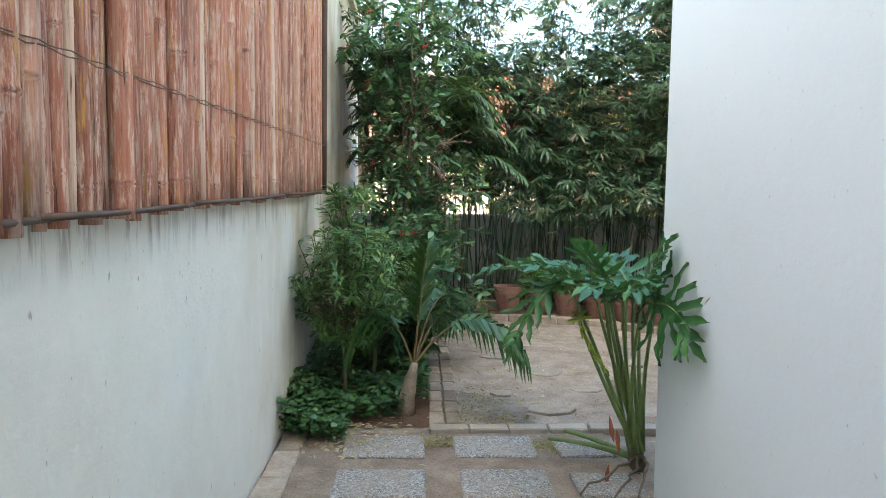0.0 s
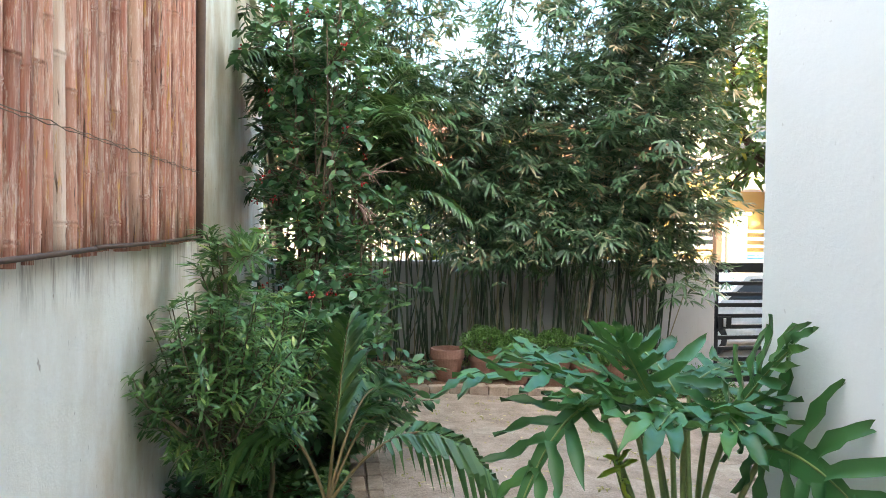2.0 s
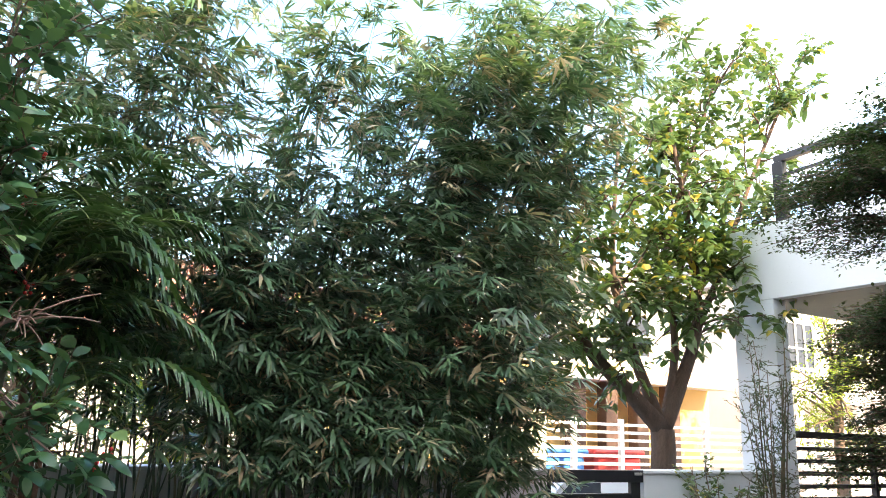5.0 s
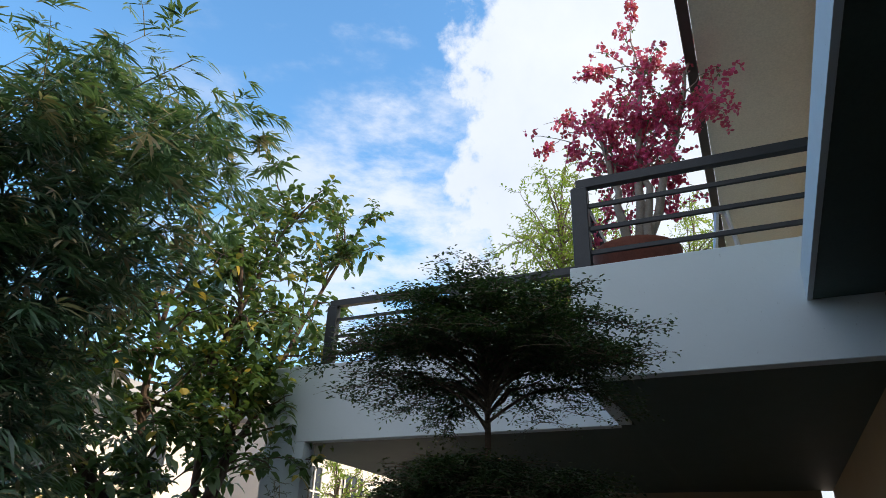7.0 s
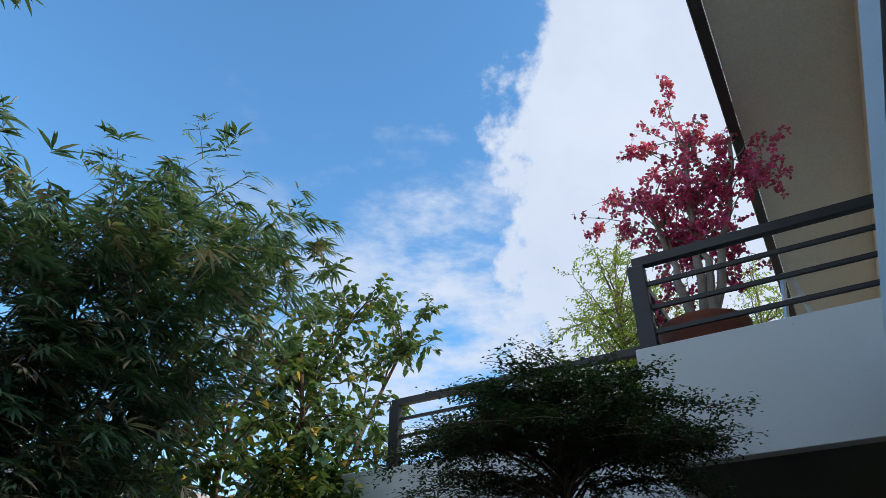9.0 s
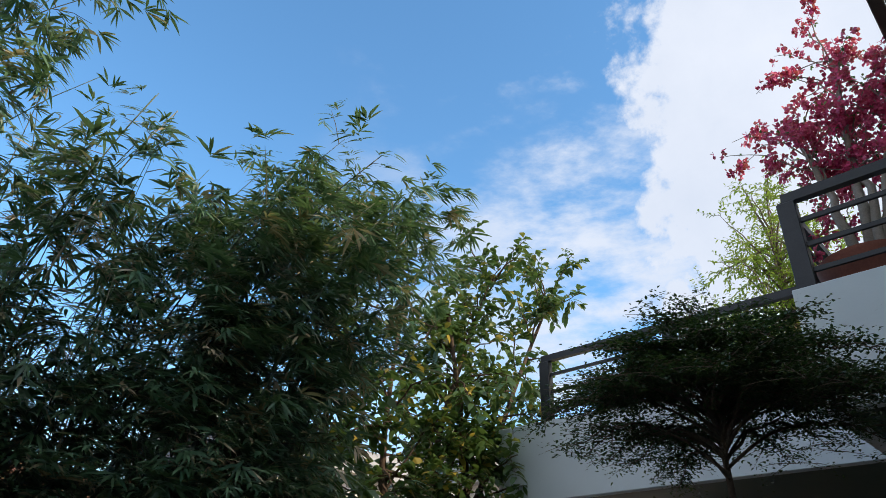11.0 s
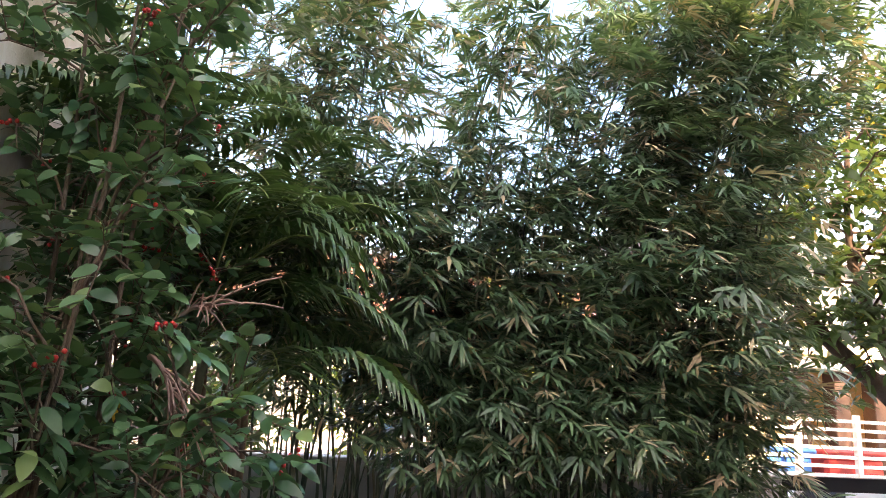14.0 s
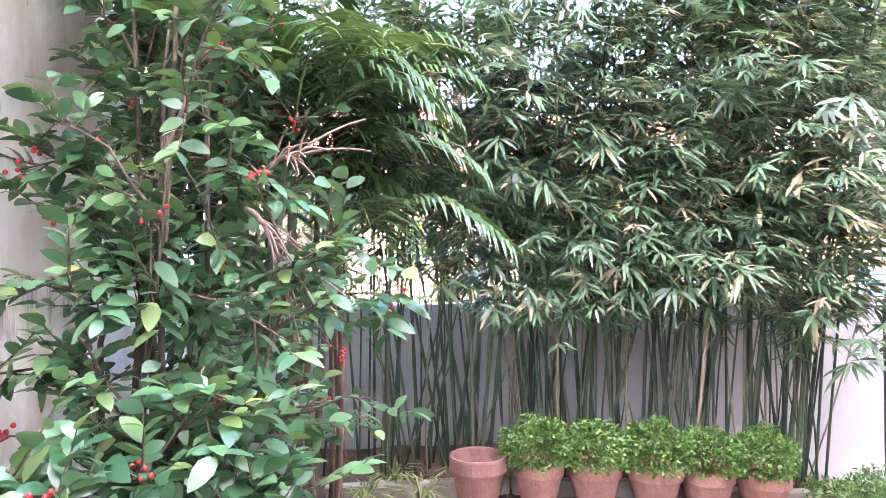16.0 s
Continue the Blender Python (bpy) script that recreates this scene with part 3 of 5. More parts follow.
gate = thing("garden_gate", "black steel garden gate with flat horizontal slats", "gate")
GX0, GX1, GZ0, GZ1 = 4.955, 6.355, -0.30, 1.365
part("stile", bar_box(GX0, GX0 + 0.07, 10.08, 10.14, GZ0, GZ1), M_BLACK, gate)
part("stile", bar_box(GX1 - 0.17, GX1 - 0.03, 10.08, 10.14, GZ0, GZ1), M_BLACK, gate)
part("top_rail", bar_box(GX0, GX1 + 0.02, 10.065, 10.155, GZ1 - 0.13, GZ1 + 0.006), M_BLACK, gate)
part("bottom_rail", bar_box(GX0 + 0.07, GX1 - 0.17, 10.085, 10.135, GZ0, GZ0 + 0.15), M_BLACK, gate)
for k in range(8):
    z = GZ0 + 0.32 + k * 0.152
    part("slat", bar_box(GX0 + 0.06, GX1 - 0.16, 10.09, 10.13, z - 0.028, z + 0.028), M_BLACK, gate)
lock = part("lock_box", bar_box(GX0 + 0.05, GX0 + 0.26, 10.06, 10.09, 0.46, 0.62), M_BLACK, gate)
part("latch", bar_box(GX0 + 0.13, GX0 + 0.17, 10.045, 10.062, 0.48, 0.60), M_ALU, lock, "bright metal latch")
part("bolt", bar_box(GX1 - 0.14, GX1 - 0.02, 10.05, 10.075, GZ1 - 0.05, GZ1 - 0.02), M_ALU, gate, "small bright metal bolt")

# ---- the bamboo pole screen on the alley wall ----
screen = thing("bamboo_screen", "weathered reddish brown bamboo pole screen fixed on the alley wall", "screen")
rnd = random.Random(3)


def pole_mesh(k):
    """One upright cane of two metres with knots and slightly uneven girth."""
    r = random.Random(k)
    zs, rs, z = [0.0], [1.0], 0.0
    knots = []
    z = r.uniform(0.02, 0.35)
    while z < 2.45:
        knots.append(z)
        z += r.uniform(0.30, 0.52)
    for q in knots:
        zs += [q - 0.045, q - 0.012, q - 0.005, q, q + 0.005, q + 0.014, q + 0.05]
        rs += [1.0, 1.0, 1.10, 0.93, 1.12, 1.0, 1.0]
    zs.append(2.5)
    rs.append(0.95)
    order = np.argsort(zs)
    zs, rs = np.array(zs)[order], np.array(rs)[order]
    bow = 0.010 * np.sin(zs * r.uniform(0.8, 1.6) + r.uniform(0, 6))
    pts = np.stack([0.5 * bow, bow, zs], 1)
    gg = Geo().tube(pts, 0.0265 * rs, 8)
    return gg.mesh("pole", M_CANE, True)


POLES = [pole_mesh(k) for k in range(9)]
y = -2.9
while y < 5.56:
    w = rnd.choice((rnd.uniform(0.6, 0.95), rnd.uniform(0.85, 1.25), rnd.uniform(1.0, 1.5)))
    ob = part("pole", POLES[rnd.randrange(9)], M_CANE, screen)
    ob.location = (-1.112 + rnd.uniform(-0.016, 0.018), y + 0.0265 * w, 1.556 + 0.0205 * (y - 1.0) + rnd.uniform(-0.014, 0.014))
    ob.rotation_euler = (-0.030 * min(1, max(0, (y - 1) / 3)) + rnd.uniform(-0.008, 0.008), rnd.uniform(-0.005, 0.005), rnd.choice((0, math.pi)))
    ob.scale = (min(1.5, w), w, 1)
    y += 0.053 * w + rnd.uniform(0.001, 0.012)
part("edge_pole", Geo().tube(bend((-1.09, 5.655, 1.66), (-1.09, 5.73, 4.1), (0, 0, 0), 6), 0.03, 8), M_BROWN, screen, "dark edge pole", True)
for y0, y1 in ((-2.9, -0.6), (-0.7, 1.2), (1.1, 2.2), (2.1, 3.9), (3.8, 5.62)):
    za, zb = 1.556 + 0.0205 * (y0 - 1), 1.556 + 0.0205 * (y1 - 1)
    part("bottom_batten", Geo().tube(bend((-1.072, y0, za + 0.022), (-1.076, y1, zb + 0.018), (0, 0, -0.006), 7), 0.009, 7), M_BROWN, screen, "thin dark batten", True)
for zt, ph in ((1.930, 0.0), (1.938, 2.2)):
    pts = np.array([(-1.068 + 0.004 * math.sin(k * 2.1 + ph), yy, zt + 0.026 * (yy - 1) + 0.003 * math.sin(k * 1.7 + ph) + rnd.uniform(-0.002, 0.002)) for k, yy in enumerate(np.arange(-2.9, 5.6, 0.045))])
    part("wire_tie", Geo().tube(pts, 0.0017, 5), M_BARK, screen, "twisted rusty wire tie", True)

# ---- paving ----


def slab_thing(x0, x1, y0, y1, mat, name, parent, z1=0.035, jitter=0.01):
    bm = bmesh.new()
    bmesh.ops.create_cube(bm, size=1)
    for v in bm.verts:
        v.co = Vector(((x0 + x1) / 2 + v.co.x * (x1 - x0) + rnd.uniform(-jitter, jitter), (y0 + y1) / 2 + v.co.y * (y1 - y0) + rnd.uniform(-jitter, jitter), -0.03 if v.co.z < 0 else z1 + rnd.uniform(-0.003, 0.003)))
    bmesh.ops.bevel(bm, geom=bm.edges[:], offset=0.008, segments=1, affect="EDGES")
    me = bpy.data.meshes.new(name)
    bm.to_mesh(me)
    bm.free()
    me.materials.append(mat)
    ob = new(name, me)
    ob.parent = parent
    return ob


paving = thing("pavement", "concrete alley paving with pebble-finish stepping slabs", "pavement", kind="structure")
base = grid_mesh(np.arange(-1.165, 1.021, 0.115), np.arange(-6.0, 4.31, 0.15), lambda x, y: 0.018 + 0.006 * np.sin(x * 7 + y * 3) * np.sin(y * 5))
part("concrete_bed", base, M_BED, paving, smooth=True)
for j in range(10):
    y1 = 4.12 - j * 0.565
    for x0, x1 in ((-0.73, -0.22), (-0.02, 0.49)):
        slab_thing(x0, x1, y1 - 0.36, y1, M_PEBBLE, "slab", paving)
    slab_thing(0.63, 1.0, y1 - 0.36, y1 - 0.06, M_PEBBLE, "slab", paving)
for j in range(24):
    slab_thing(-1.15, -0.99, -5.6 + j * 0.41, -5.2 + j * 0.41, M_BRICK, "edge_stone", paving, 0.05)
for j in range(8):
    slab_thing(-0.18 + j * 0.28, 0.09 + j * 0.28, 4.23, 4.34, M_CONC, "threshold_stone", paving, 0.045)

yard = thing("yard_paving", "loose flagstones and paver strips set in the yard", "paving", kind="structure")
for j in range(15):
    for i in range(2):
        y0 = 4.36 + j * 0.275
        slab_thing(-0.17 + i * 0.115 + 0.012 * (y0 - 4.3), -0.065 + i * 0.115 + 0.012 * (y0 - 4.3), y0, y0 + 0.26, M_BRICK, "paver", yard, 0.035, 0.006)
for x, y, a, b in ((0.78, 4.79, 0.20, 0.13), (1.18, 5.33, 0.20, 0.12), (0.93, 5.89, 0.2, 0.16), (1.12, 7.05, 0.24, 0.13), (1.5, 4.75, 0.25, 0.18), (2.1, 5.5, 0.28, 0.2), (0.55, 6.5, 0.16, 0.1), (1.9, 6.5, 0.26, 0.2), (2.8, 6.2, 0.3, 0.2), (3.6, 7.0, 0.3, 0.24), (0.45, 5.2, 0.12, 0.09)):
    n = rnd.randint(6, 8)
    ring = [(x + a * math.cos(2 * math.pi * k / n) * rnd.uniform(0.75, 1.1), y + b * math.sin(2 * math.pi * k / n) * rnd.uniform(0.75, 1.1)) for k in range(n)]
    zz = float(ground_z(x, y))
    gg = Geo().add([(px, py, zz - 0.03) for px, py in ring] + [(px, py, zz + 0.008) for px, py in ring] + [(x + (px - x) * 0.94, y + (py - y) * 0.94, zz + 0.015) for px, py in ring],
                   [tuple(range(2 * n, 3 * n))] + [(k + o * n, (k + 1) % n + o * n, (k + 1) % n + (o + 1) * n, k + (o + 1) * n) for o in range(2) for k in range(n)])
    part("flagstone", gg, M_STONE, yard)

kerb = thing("planter_kerb", "low kerb of old worn pavers along the planting bed", "kerb", kind="structure")
for j in range(17):
    x0 = 0.1 + j * 0.215
    z0 = float(ground_z(x0 + 0.1, 8.5))
    ob = slab_thing(x0, x0 + 0.205, 8.47, 8.60, M_BRICK, "paver", kerb, 0.10, 0.006)
    ob.location.z = z0 - 0.01
bed = grid_mesh(np.arange(-1.165, 3.9, 0.12), np.arange(8.60, 10.061, 0.112), lambda x, y: ground_z(x, y) + 0.07 + 0.10 * np.clip((y - 9.05) / 0.3, 0, 1) + 0.02 * np.sin(x * 9) * np.sin(y * 11))
whole("planting_bed", bed, M_SOIL, "dark brown soil of the bamboo bed", "soil", "structure", smooth=True)
left_bed = grid_mesh(np.arange(-1.165, -0.16, 0.1), np.arange(4.36, 8.61, 0.125), lambda x, y: 0.012 + 0.06 * np.clip((y - 4.36) / 0.5, 0, 1) * np.sin((x + 1.17) * 3.1) + 0.012 * np.sin(x * 17) * np.sin(y * 13))
whole("side_bed", left_bed, M_SOIL, "red-brown soil of the side planting bed", "soil", "structure", smooth=True)
blocks = thing("planter_blocks", "grey concrete blocks edging the raised bed", "edging", kind="structure")
for j in range(12):
    x0 = -0.05 + j * 0.33
    ob = slab_thing(x0, x0 + 0.31, 9.06, 9.15, M_CONC, "block", blocks, 0.19, 0.006)
    ob.location.z = float(ground_z(x0 + 0.15, 9.1))

# ---- pots ----


def pot_geo(r, h, filled):
    t = 0.022
    prof = [(0.62 * r, 0), (0.90 * r, 0.66 * h), (0.915 * r, 0.70 * h), (0.985 * r, 0.71 * h), (1.0 * r, 0.74 * h), (1.0 * r, 0.965 * h), (0.985 * r, h), (1.0 * r - t, h), (0.985 * r - t, 0.96 * h)]
    prof += [(0.86 * r - t * 0.5, 0.9 * h)] if filled else [(0.80 * r, 0.45 * h), (0.6 * r, 0.06 * h)]
    return Geo().turned(prof, 36)


def box_bush(rx, h):
    gg = Geo()
    n = 2600
    d = rand_dir(n)
    d[:, 2] = np.abs(d[:, 2]) * 1.0 - 0.25
    rr = RNG.uniform(0.72, 1.04, n)[:, None] * (1 + 0.10 * np.sin(d[:, :1] * 7) * np.sin(d[:, 1:2] * 6 + 2) + 0.08 * np.sin(d[:, 2:] * 9))
    p = np.sign(d) * np.abs(d) ** 0.8 * rr * np.array([rx, rx * 0.9, h]) + np.array([0, 0, h * 0.30])
    leaves(gg, p, unit(d + 0.9 * RNG.normal(size=(n, 3)) * 0.6), rand_dir(n, 0.8), RNG.uniform(0.022, 0.038, n), RNG.uniform(0.015, 0.023, n), 0.1, 0.4, 0.42)
    return gg


def potted(x, y, z, r, h, bush):
    if bush is None:
        top = thing("plant_pot", "large empty terracotta plant pot on the planting bed", "plant pot", (x, y, z), "terracotta pots")
        part("pot", pot_geo(r, h, False), M_TERRA, top, smooth=False)
        part("soil", Geo().turned([(0.4 * r, 0.10 * h), (0.72 * r, 0.22 * h), (0.70 * r, 0.26 * h), (0.3 * r, 0.28 * h)], 20), M_SOIL, top)
    else:
        top = thing("potted_shrub", "terracotta pot with a clipped round light-green shrub", "potted plant", (x, y, z), "terracotta pots")
        part("pot", pot_geo(r, h, True), M_TERRA, top)
        part("soil", Geo().turned([(0.8 * r, 0.86 * h), (0.84 * r, 0.90 * h), (0.4 * r, 0.93 * h)], 20), M_SOIL, top)
        stem = Geo()
        for k in range(7):
            a = k * 0.9
            stem.tube(bend((0.02 * math.cos(a), 0.02 * math.sin(a), 0.9 * h), (0.12 * math.cos(a), 0.12 * math.sin(a), h + 0.2), (0, 0, 0.02), 4), 0.005, 5)
        part("branchwork", stem, M_STEM, top, kind="stuff")
        ob = part("foliage", bush, L_BOX, top, kind="stuff")
        ob.location = (0, 0, h * 0.96)
        ob.rotation_euler = (0, 0, x * 2.3)
        ob.scale = (1 + 0.06 * math.sin(x * 5), 1 + 0.05 * math.cos(x * 3), 1 + 0.08 * math.sin(x * 9))
    return top


BUSH = box_bush(0.24, 0.265).mesh("foliage", L_BOX)
potted(0.995, 8.86, 0.075, 0.197, 0.36, None)
for x, r in ((1.41, 0.174), (1.805, 0.185), (2.235, 0.192), (2.62, 0.188), (3.04, 0.186)):
    potted(x, 8.84, 0.07 + float(ground_z(x, 8.84)), r, 0.33, BUSH)

# ---- bamboo ----


def culm_path(x, y, z0, h, lean, curl):
    """A culm that rises straight, leans, and arches over at its top."""
    t = np.linspace(0, 1, 15)
    px = x + lean[0] * t ** 1.05 + curl[0] * np.clip(t - 0.5, 0, 1) ** 2 * 4
    py = y + lean[1] * t ** 1.3 + curl[1] * np.clip(t - 0.5, 0, 1) ** 2 * 4
    pz = z0 + h * (t - 0.20 * np.clip(t - 0.6, 0, 1) ** 2 * np.hypot(*curl) * 1.2)
    return np.stack([px, py, pz], 1)


def at_path(path, t):
    s = np.clip(t, 0, 1) * (len(path) - 1)
    i = np.minimum(s.astype(int), len(path) - 2)
    f = (s - i)[:, None]
    return path[i] * (1 - f) + path[i + 1] * f


def bamboo_foliage(geo, twigs, dry, path, n_branch, low, spread, power=1.1, fan_size=(0.12, 0.26), out=(0, -0.22, 0), dry_share=0.05):
    """Side branches with fans of drooping narrow leaves."""
    t = low + (1 - low) * RNG.random(n_branch) ** power
    root = at_path(path, t)
    d = rand_dir(n_branch)
    d[:, 2] = np.abs(d[:, 2]) * 0.6 + 0.05
    d = unit(d + np.array(out) * (1.6 - t[:, None]))
    ln = RNG.uniform(0.25, 1.0, n_branch)[:, None] * spread * (1.15 - 0.5 * t[:, None])
    end = root + d * ln + np.array([0, 0, -0.22]) * ln ** 2
    for k in range(0, n_branch, 3):
        twigs.tube(np.stack([root[k], (root[k] + end[k]) / 2 + [0, 0, 0.04], end[k]]), [0.005, 0.004, 0.002], 3, False)
    fans = 5
    for s in range(fans):
        f = RNG.uniform(0.55, 1.1, n_branch)[:, None]
        c = root * (1 - f) + end * f + RNG.normal(scale=0.085, size=(n_branch, 3))
        main = unit(d * [0.9, 0.9, 0.2] + RNG.normal(scale=0.34, size=(n_branch, 3)) + [0, -0.15, -0.42])
        side = unit(np.cross(main, [0, 0, 1.0]) + RNG.normal(scale=0.18, size=(n_branch, 3)))
        face = np.cross(side, main)
        size = RNG.uniform(*fan_size, n_branch)
        isdry = RNG.random(n_branch) < dry_share
        nl = 8
        for j in range(nl):
            a = (j - (nl - 1) / 2) * RNG.uniform(0.24, 0.40, n_branch)
            ah = main * np.cos(a)[:, None] + side * np.sin(a)[:, None] + RNG.normal(scale=0.06, size=(n_branch, 3))
            keep = RNG.random(n_branch) < 0.9
            ls = size * RNG.uniform(0.75, 1.15, n_branch)
            for mask, gg in ((keep & ~isdry, geo), (keep & isdry, dry)):
                leaves(gg, (c + RNG.normal(scale=0.012, size=(n_branch, 3)))[mask], ah[mask], face[mask] + 0.18 * RNG.normal(size=(int(mask.sum()), 3)), ls[mask], ls[mask] * RNG.uniform(0.115, 0.16, int(mask.sum())), 0.13, 0.38)


def bamboo_clump(xs, label, heights, low, n_branch, lean_x, curl_x, spread=0.8, power=1.1, y0=9.22, y1=9.72, dry_share=0.03):
    top = thing("bamboo_clump", label, "bamboo", (float(np.mean(xs)), 9.5, 0.17 + float(ground_z(np.mean(xs), 9.5))), "bamboo along the garden wall")
    org = np.array(top.location)
    fol, twg, dry = Geo(), Geo(), Geo()
    for x in xs:
        y = RNG.uniform(y0, y1)
        z0 = 0.14 + float(ground_z(x, y))
        h = RNG.uniform(*(heights(x) if callable(heights) else heights))
        path = culm_path(x, y, z0, h, (RNG.normal(lean_x, 0.40), RNG.normal(-0.10, 0.18)), (RNG.normal(curl_x, 0.30), RNG.normal(-0.30, 0.3)))
        r0 = RNG.uniform(0.007, 0.018)
        zz = np.linspace(0, 1, 29)
        cp = at_path(path, zz) - org
        rr = r0 * (1 - 0.75 * zz) * np.where(np.arange(29) % 2 == 0, 1.16, 1.0)
        part("culm", Geo().tube(cp, rr, 6), M_CULM, top, smooth=True)
        bamboo_foliage(fol, twg, dry, path - org, n_branch, min(0.75, low / h) * RNG.uniform(0.8, 1.3), spread, power, dry_share=dry_share)
    # thin dead and leafless canes among them
    for k in range(len(xs) * 2 // 3):
        x, y = RNG.uniform(min(xs), max(xs)), RNG.uniform(y0 - 0.05, y1)
        p = bend((x, y, 0.15 + float(ground_z(x, y))), (x + RNG.normal(0, 0.20), y + RNG.normal(0, 0.08), RNG.uniform(0.9, 2.6)), (RNG.normal(0, 0.04), 0, 0), 6) - org
        part("cane", Geo().tube(p, [0.008, 0.008, 0.007, 0.007, 0.006, 0.004], 5), M_CULM, top, smooth=True)
    part("foliage", fol, L_BAMBOO, top, kind="stuff")
    part("branchwork", twg, M_STEM, top, kind="stuff")
    part("dry_leaves", dry, L_DRYLEAF, top, "pale dry bamboo leaves", kind="stuff")
    return top


def spaced(a, b, n):
    """Culm places in uneven bunches."""
    c = RNG.uniform(a, b, max(2, n // 4))
    return np.clip(np.sort(np.r_[RNG.choice(c, n - n // 3) + RNG.normal(scale=0.10, size=n - n // 3), RNG.uniform(a, b, n // 3)]), a, b)


def mixed(x):
    """Most culms of the middle stay short; a few slender ones rise between the two tall clumps."""
    return (3.3, 4.3) if RNG.random() < 0.66 else (5.4, 6.4)


bamboo_clump(spaced(-1.0, 0.35, 15), "tall bamboo with dense dark foliage in the garden corner", (7.0, 8.6), 2.5, 33, 0.20, 0.50, 0.95, 0.9)
bamboo_clump(np.r_[spaced(0.35, 0.66, 10), spaced(0.66, 1.15, 16)], "slender green bamboo with open drooping foliage", mixed, 1.75, 13, -0.05, 0.10, 0.60, 1.9)
bamboo_clump(np.r_[spaced(1.2, 1.9, 20), spaced(1.85, 2.3, 17)], "dense green bamboo behind the terracotta pots", lambda x: mixed(x) if x < 1.95 else (4.6, 6.2), 1.5, 16, 0.05, 0.20, 0.68, 1.8)
bamboo_clump(np.r_[spaced(2.35, 3.0, 20), spaced(3.0, 3.78, 25)], "dense tall bamboo arching over the garden wall", lambda x: (5.2, 6.3) if x < 2.9 else (5.9, 7.0), 1.45, 29, 0.45, 0.70, 1.0, 1.3, dry_share=0.055)

# ---- shrubs of the side bed ----


def branch_tree(wood, start, ends, r0, sag=0.15, wob=0.02, sides=6):
    """Limbs from one stem to several ends. Returns the limb paths."""
    out = []
    for e in ends:
        mid = np.array([RNG.normal(0, sag), RNG.normal(0, sag), RNG.uniform(0, sag)])
        p = bend(start, e, mid * 0.4, 9, wob)
        wood.tube(p, np.linspace(r0, r0 * 0.25, 9), sides)
        out.append(p)
    return out


def leafy_twigs(wood, fol, roots, dirs, length, leaf, ratio, count, droop=0.25, wide_at=0.38, flat=0.6, full=0.40, oval=False):
    """Twigs with alternate leaves along them."""
    for p, d in zip(roots, dirs):
        L = length * RNG.uniform(0.6, 1.25)
        q = bend(p, p + unit(d) * L, (0, 0, -0.06 * L), 5)
        wood.tube(q, np.linspace(0.0045, 0.0015, 5), 4, False)
        n = count
        t = np.linspace(0.12, 1.0, n)
        pos = at_path(q, t)
        side = unit(np.cross(d, [0, 0, 1.0]) + 1e-3)
        sg = np.where(np.arange(n) % 2 == 0, 1, -1)[:, None]
        ah = unit(d)[None] * 0.7 + side * sg * RNG.uniform(0.5, 1.1, n)[:, None] + RNG.normal(scale=0.3, size=(n, 3)) + [0, 0, 0.12]
        ls = leaf * RNG.uniform(0.65, 1.15, n)
        up = np.array([0, 0, 1.0]) + (1 - flat) * RNG.normal(size=(n, 3))
        if oval:
            oval_leaves(fol, pos, ah, up, ls, ls * ratio * RNG.uniform(0.85, 1.1, n), droop)
        else:
            leaves(fol, pos, ah, up, ls, ls * ratio * RNG.uniform(0.85, 1.1, n), droop, wide_at, full)


def berry_shrub(x, y, ends, label, twigs_per, leaf=0.105):
    top = thing("berry_shrub", label, "shrub", (x, y, 0.05), "shrubs of the side bed")
    wood, fol, ber, yel = Geo(), Geo(), Geo(), Geo()
    org = np.array((x, y, 0.05))
    paths = []
    for k, e in enumerate(ends):
        s = (RNG.normal(0, 0.07), RNG.normal(0, 0.07), 0)
        limb = Geo()
        paths += branch_tree(limb, s, [np.array(e) - org], 0.015, 0.35, 0.02)
        part("stem", limb, M_BARK, top, smooth=True)
    for p in paths:
        sub = at_path(p, RNG.uniform(0.28, 1.0, 9))
        for s in sub:
            d = rand_dir(1, 0.3)[0]
            q = bend(s, s + d * RNG.uniform(0.25, 0.55), (0, 0, 0.05), 5, 0.01)
            wood.tube(q, np.linspace(0.006, 0.003, 5), 5, False)
            m = twigs_per
            roots = at_path(q, RNG.uniform(0.2, 1, m))
            leafy_twigs(wood, fol, roots, unit(rand_dir(m, 0.1) + d * 0.5), 0.20, leaf * 0.92, 0.47, 9, oval=True)
            if RNG.random() < 0.42:
                c = at_path(q, np.array([0.97]))[0]
                for _ in range(RNG.integers(4, 9)):
                    b = c + RNG.normal(scale=0.018, size=3)
                    a = [(0, -0.009), (0.0065, -0.006), (0.0085, 0), (0.0065, 0.006), (0.001, 0.009)]
                    ber.turned(a, 7, b)
            if RNG.random() < 0.10:
                leaves(yel, q[-1:], rand_dir(1), np.array([[0, 0, 1.0]]), 0.075, 0.035)
    part("branchwork", wood, M_BARK, top, "thin grey-brown twigs", True, kind="stuff")
    part("foliage", fol, L_CITRUS, top, smooth=True, kind="stuff")
    part("fruit", ber, M_BERRY, top, "clusters of red berries", True, kind="stuff")
    if yel.n:
        part("faded_foliage", yel, M_FLOWER_Y, top, "few yellowed leaves", kind="stuff")
    return top


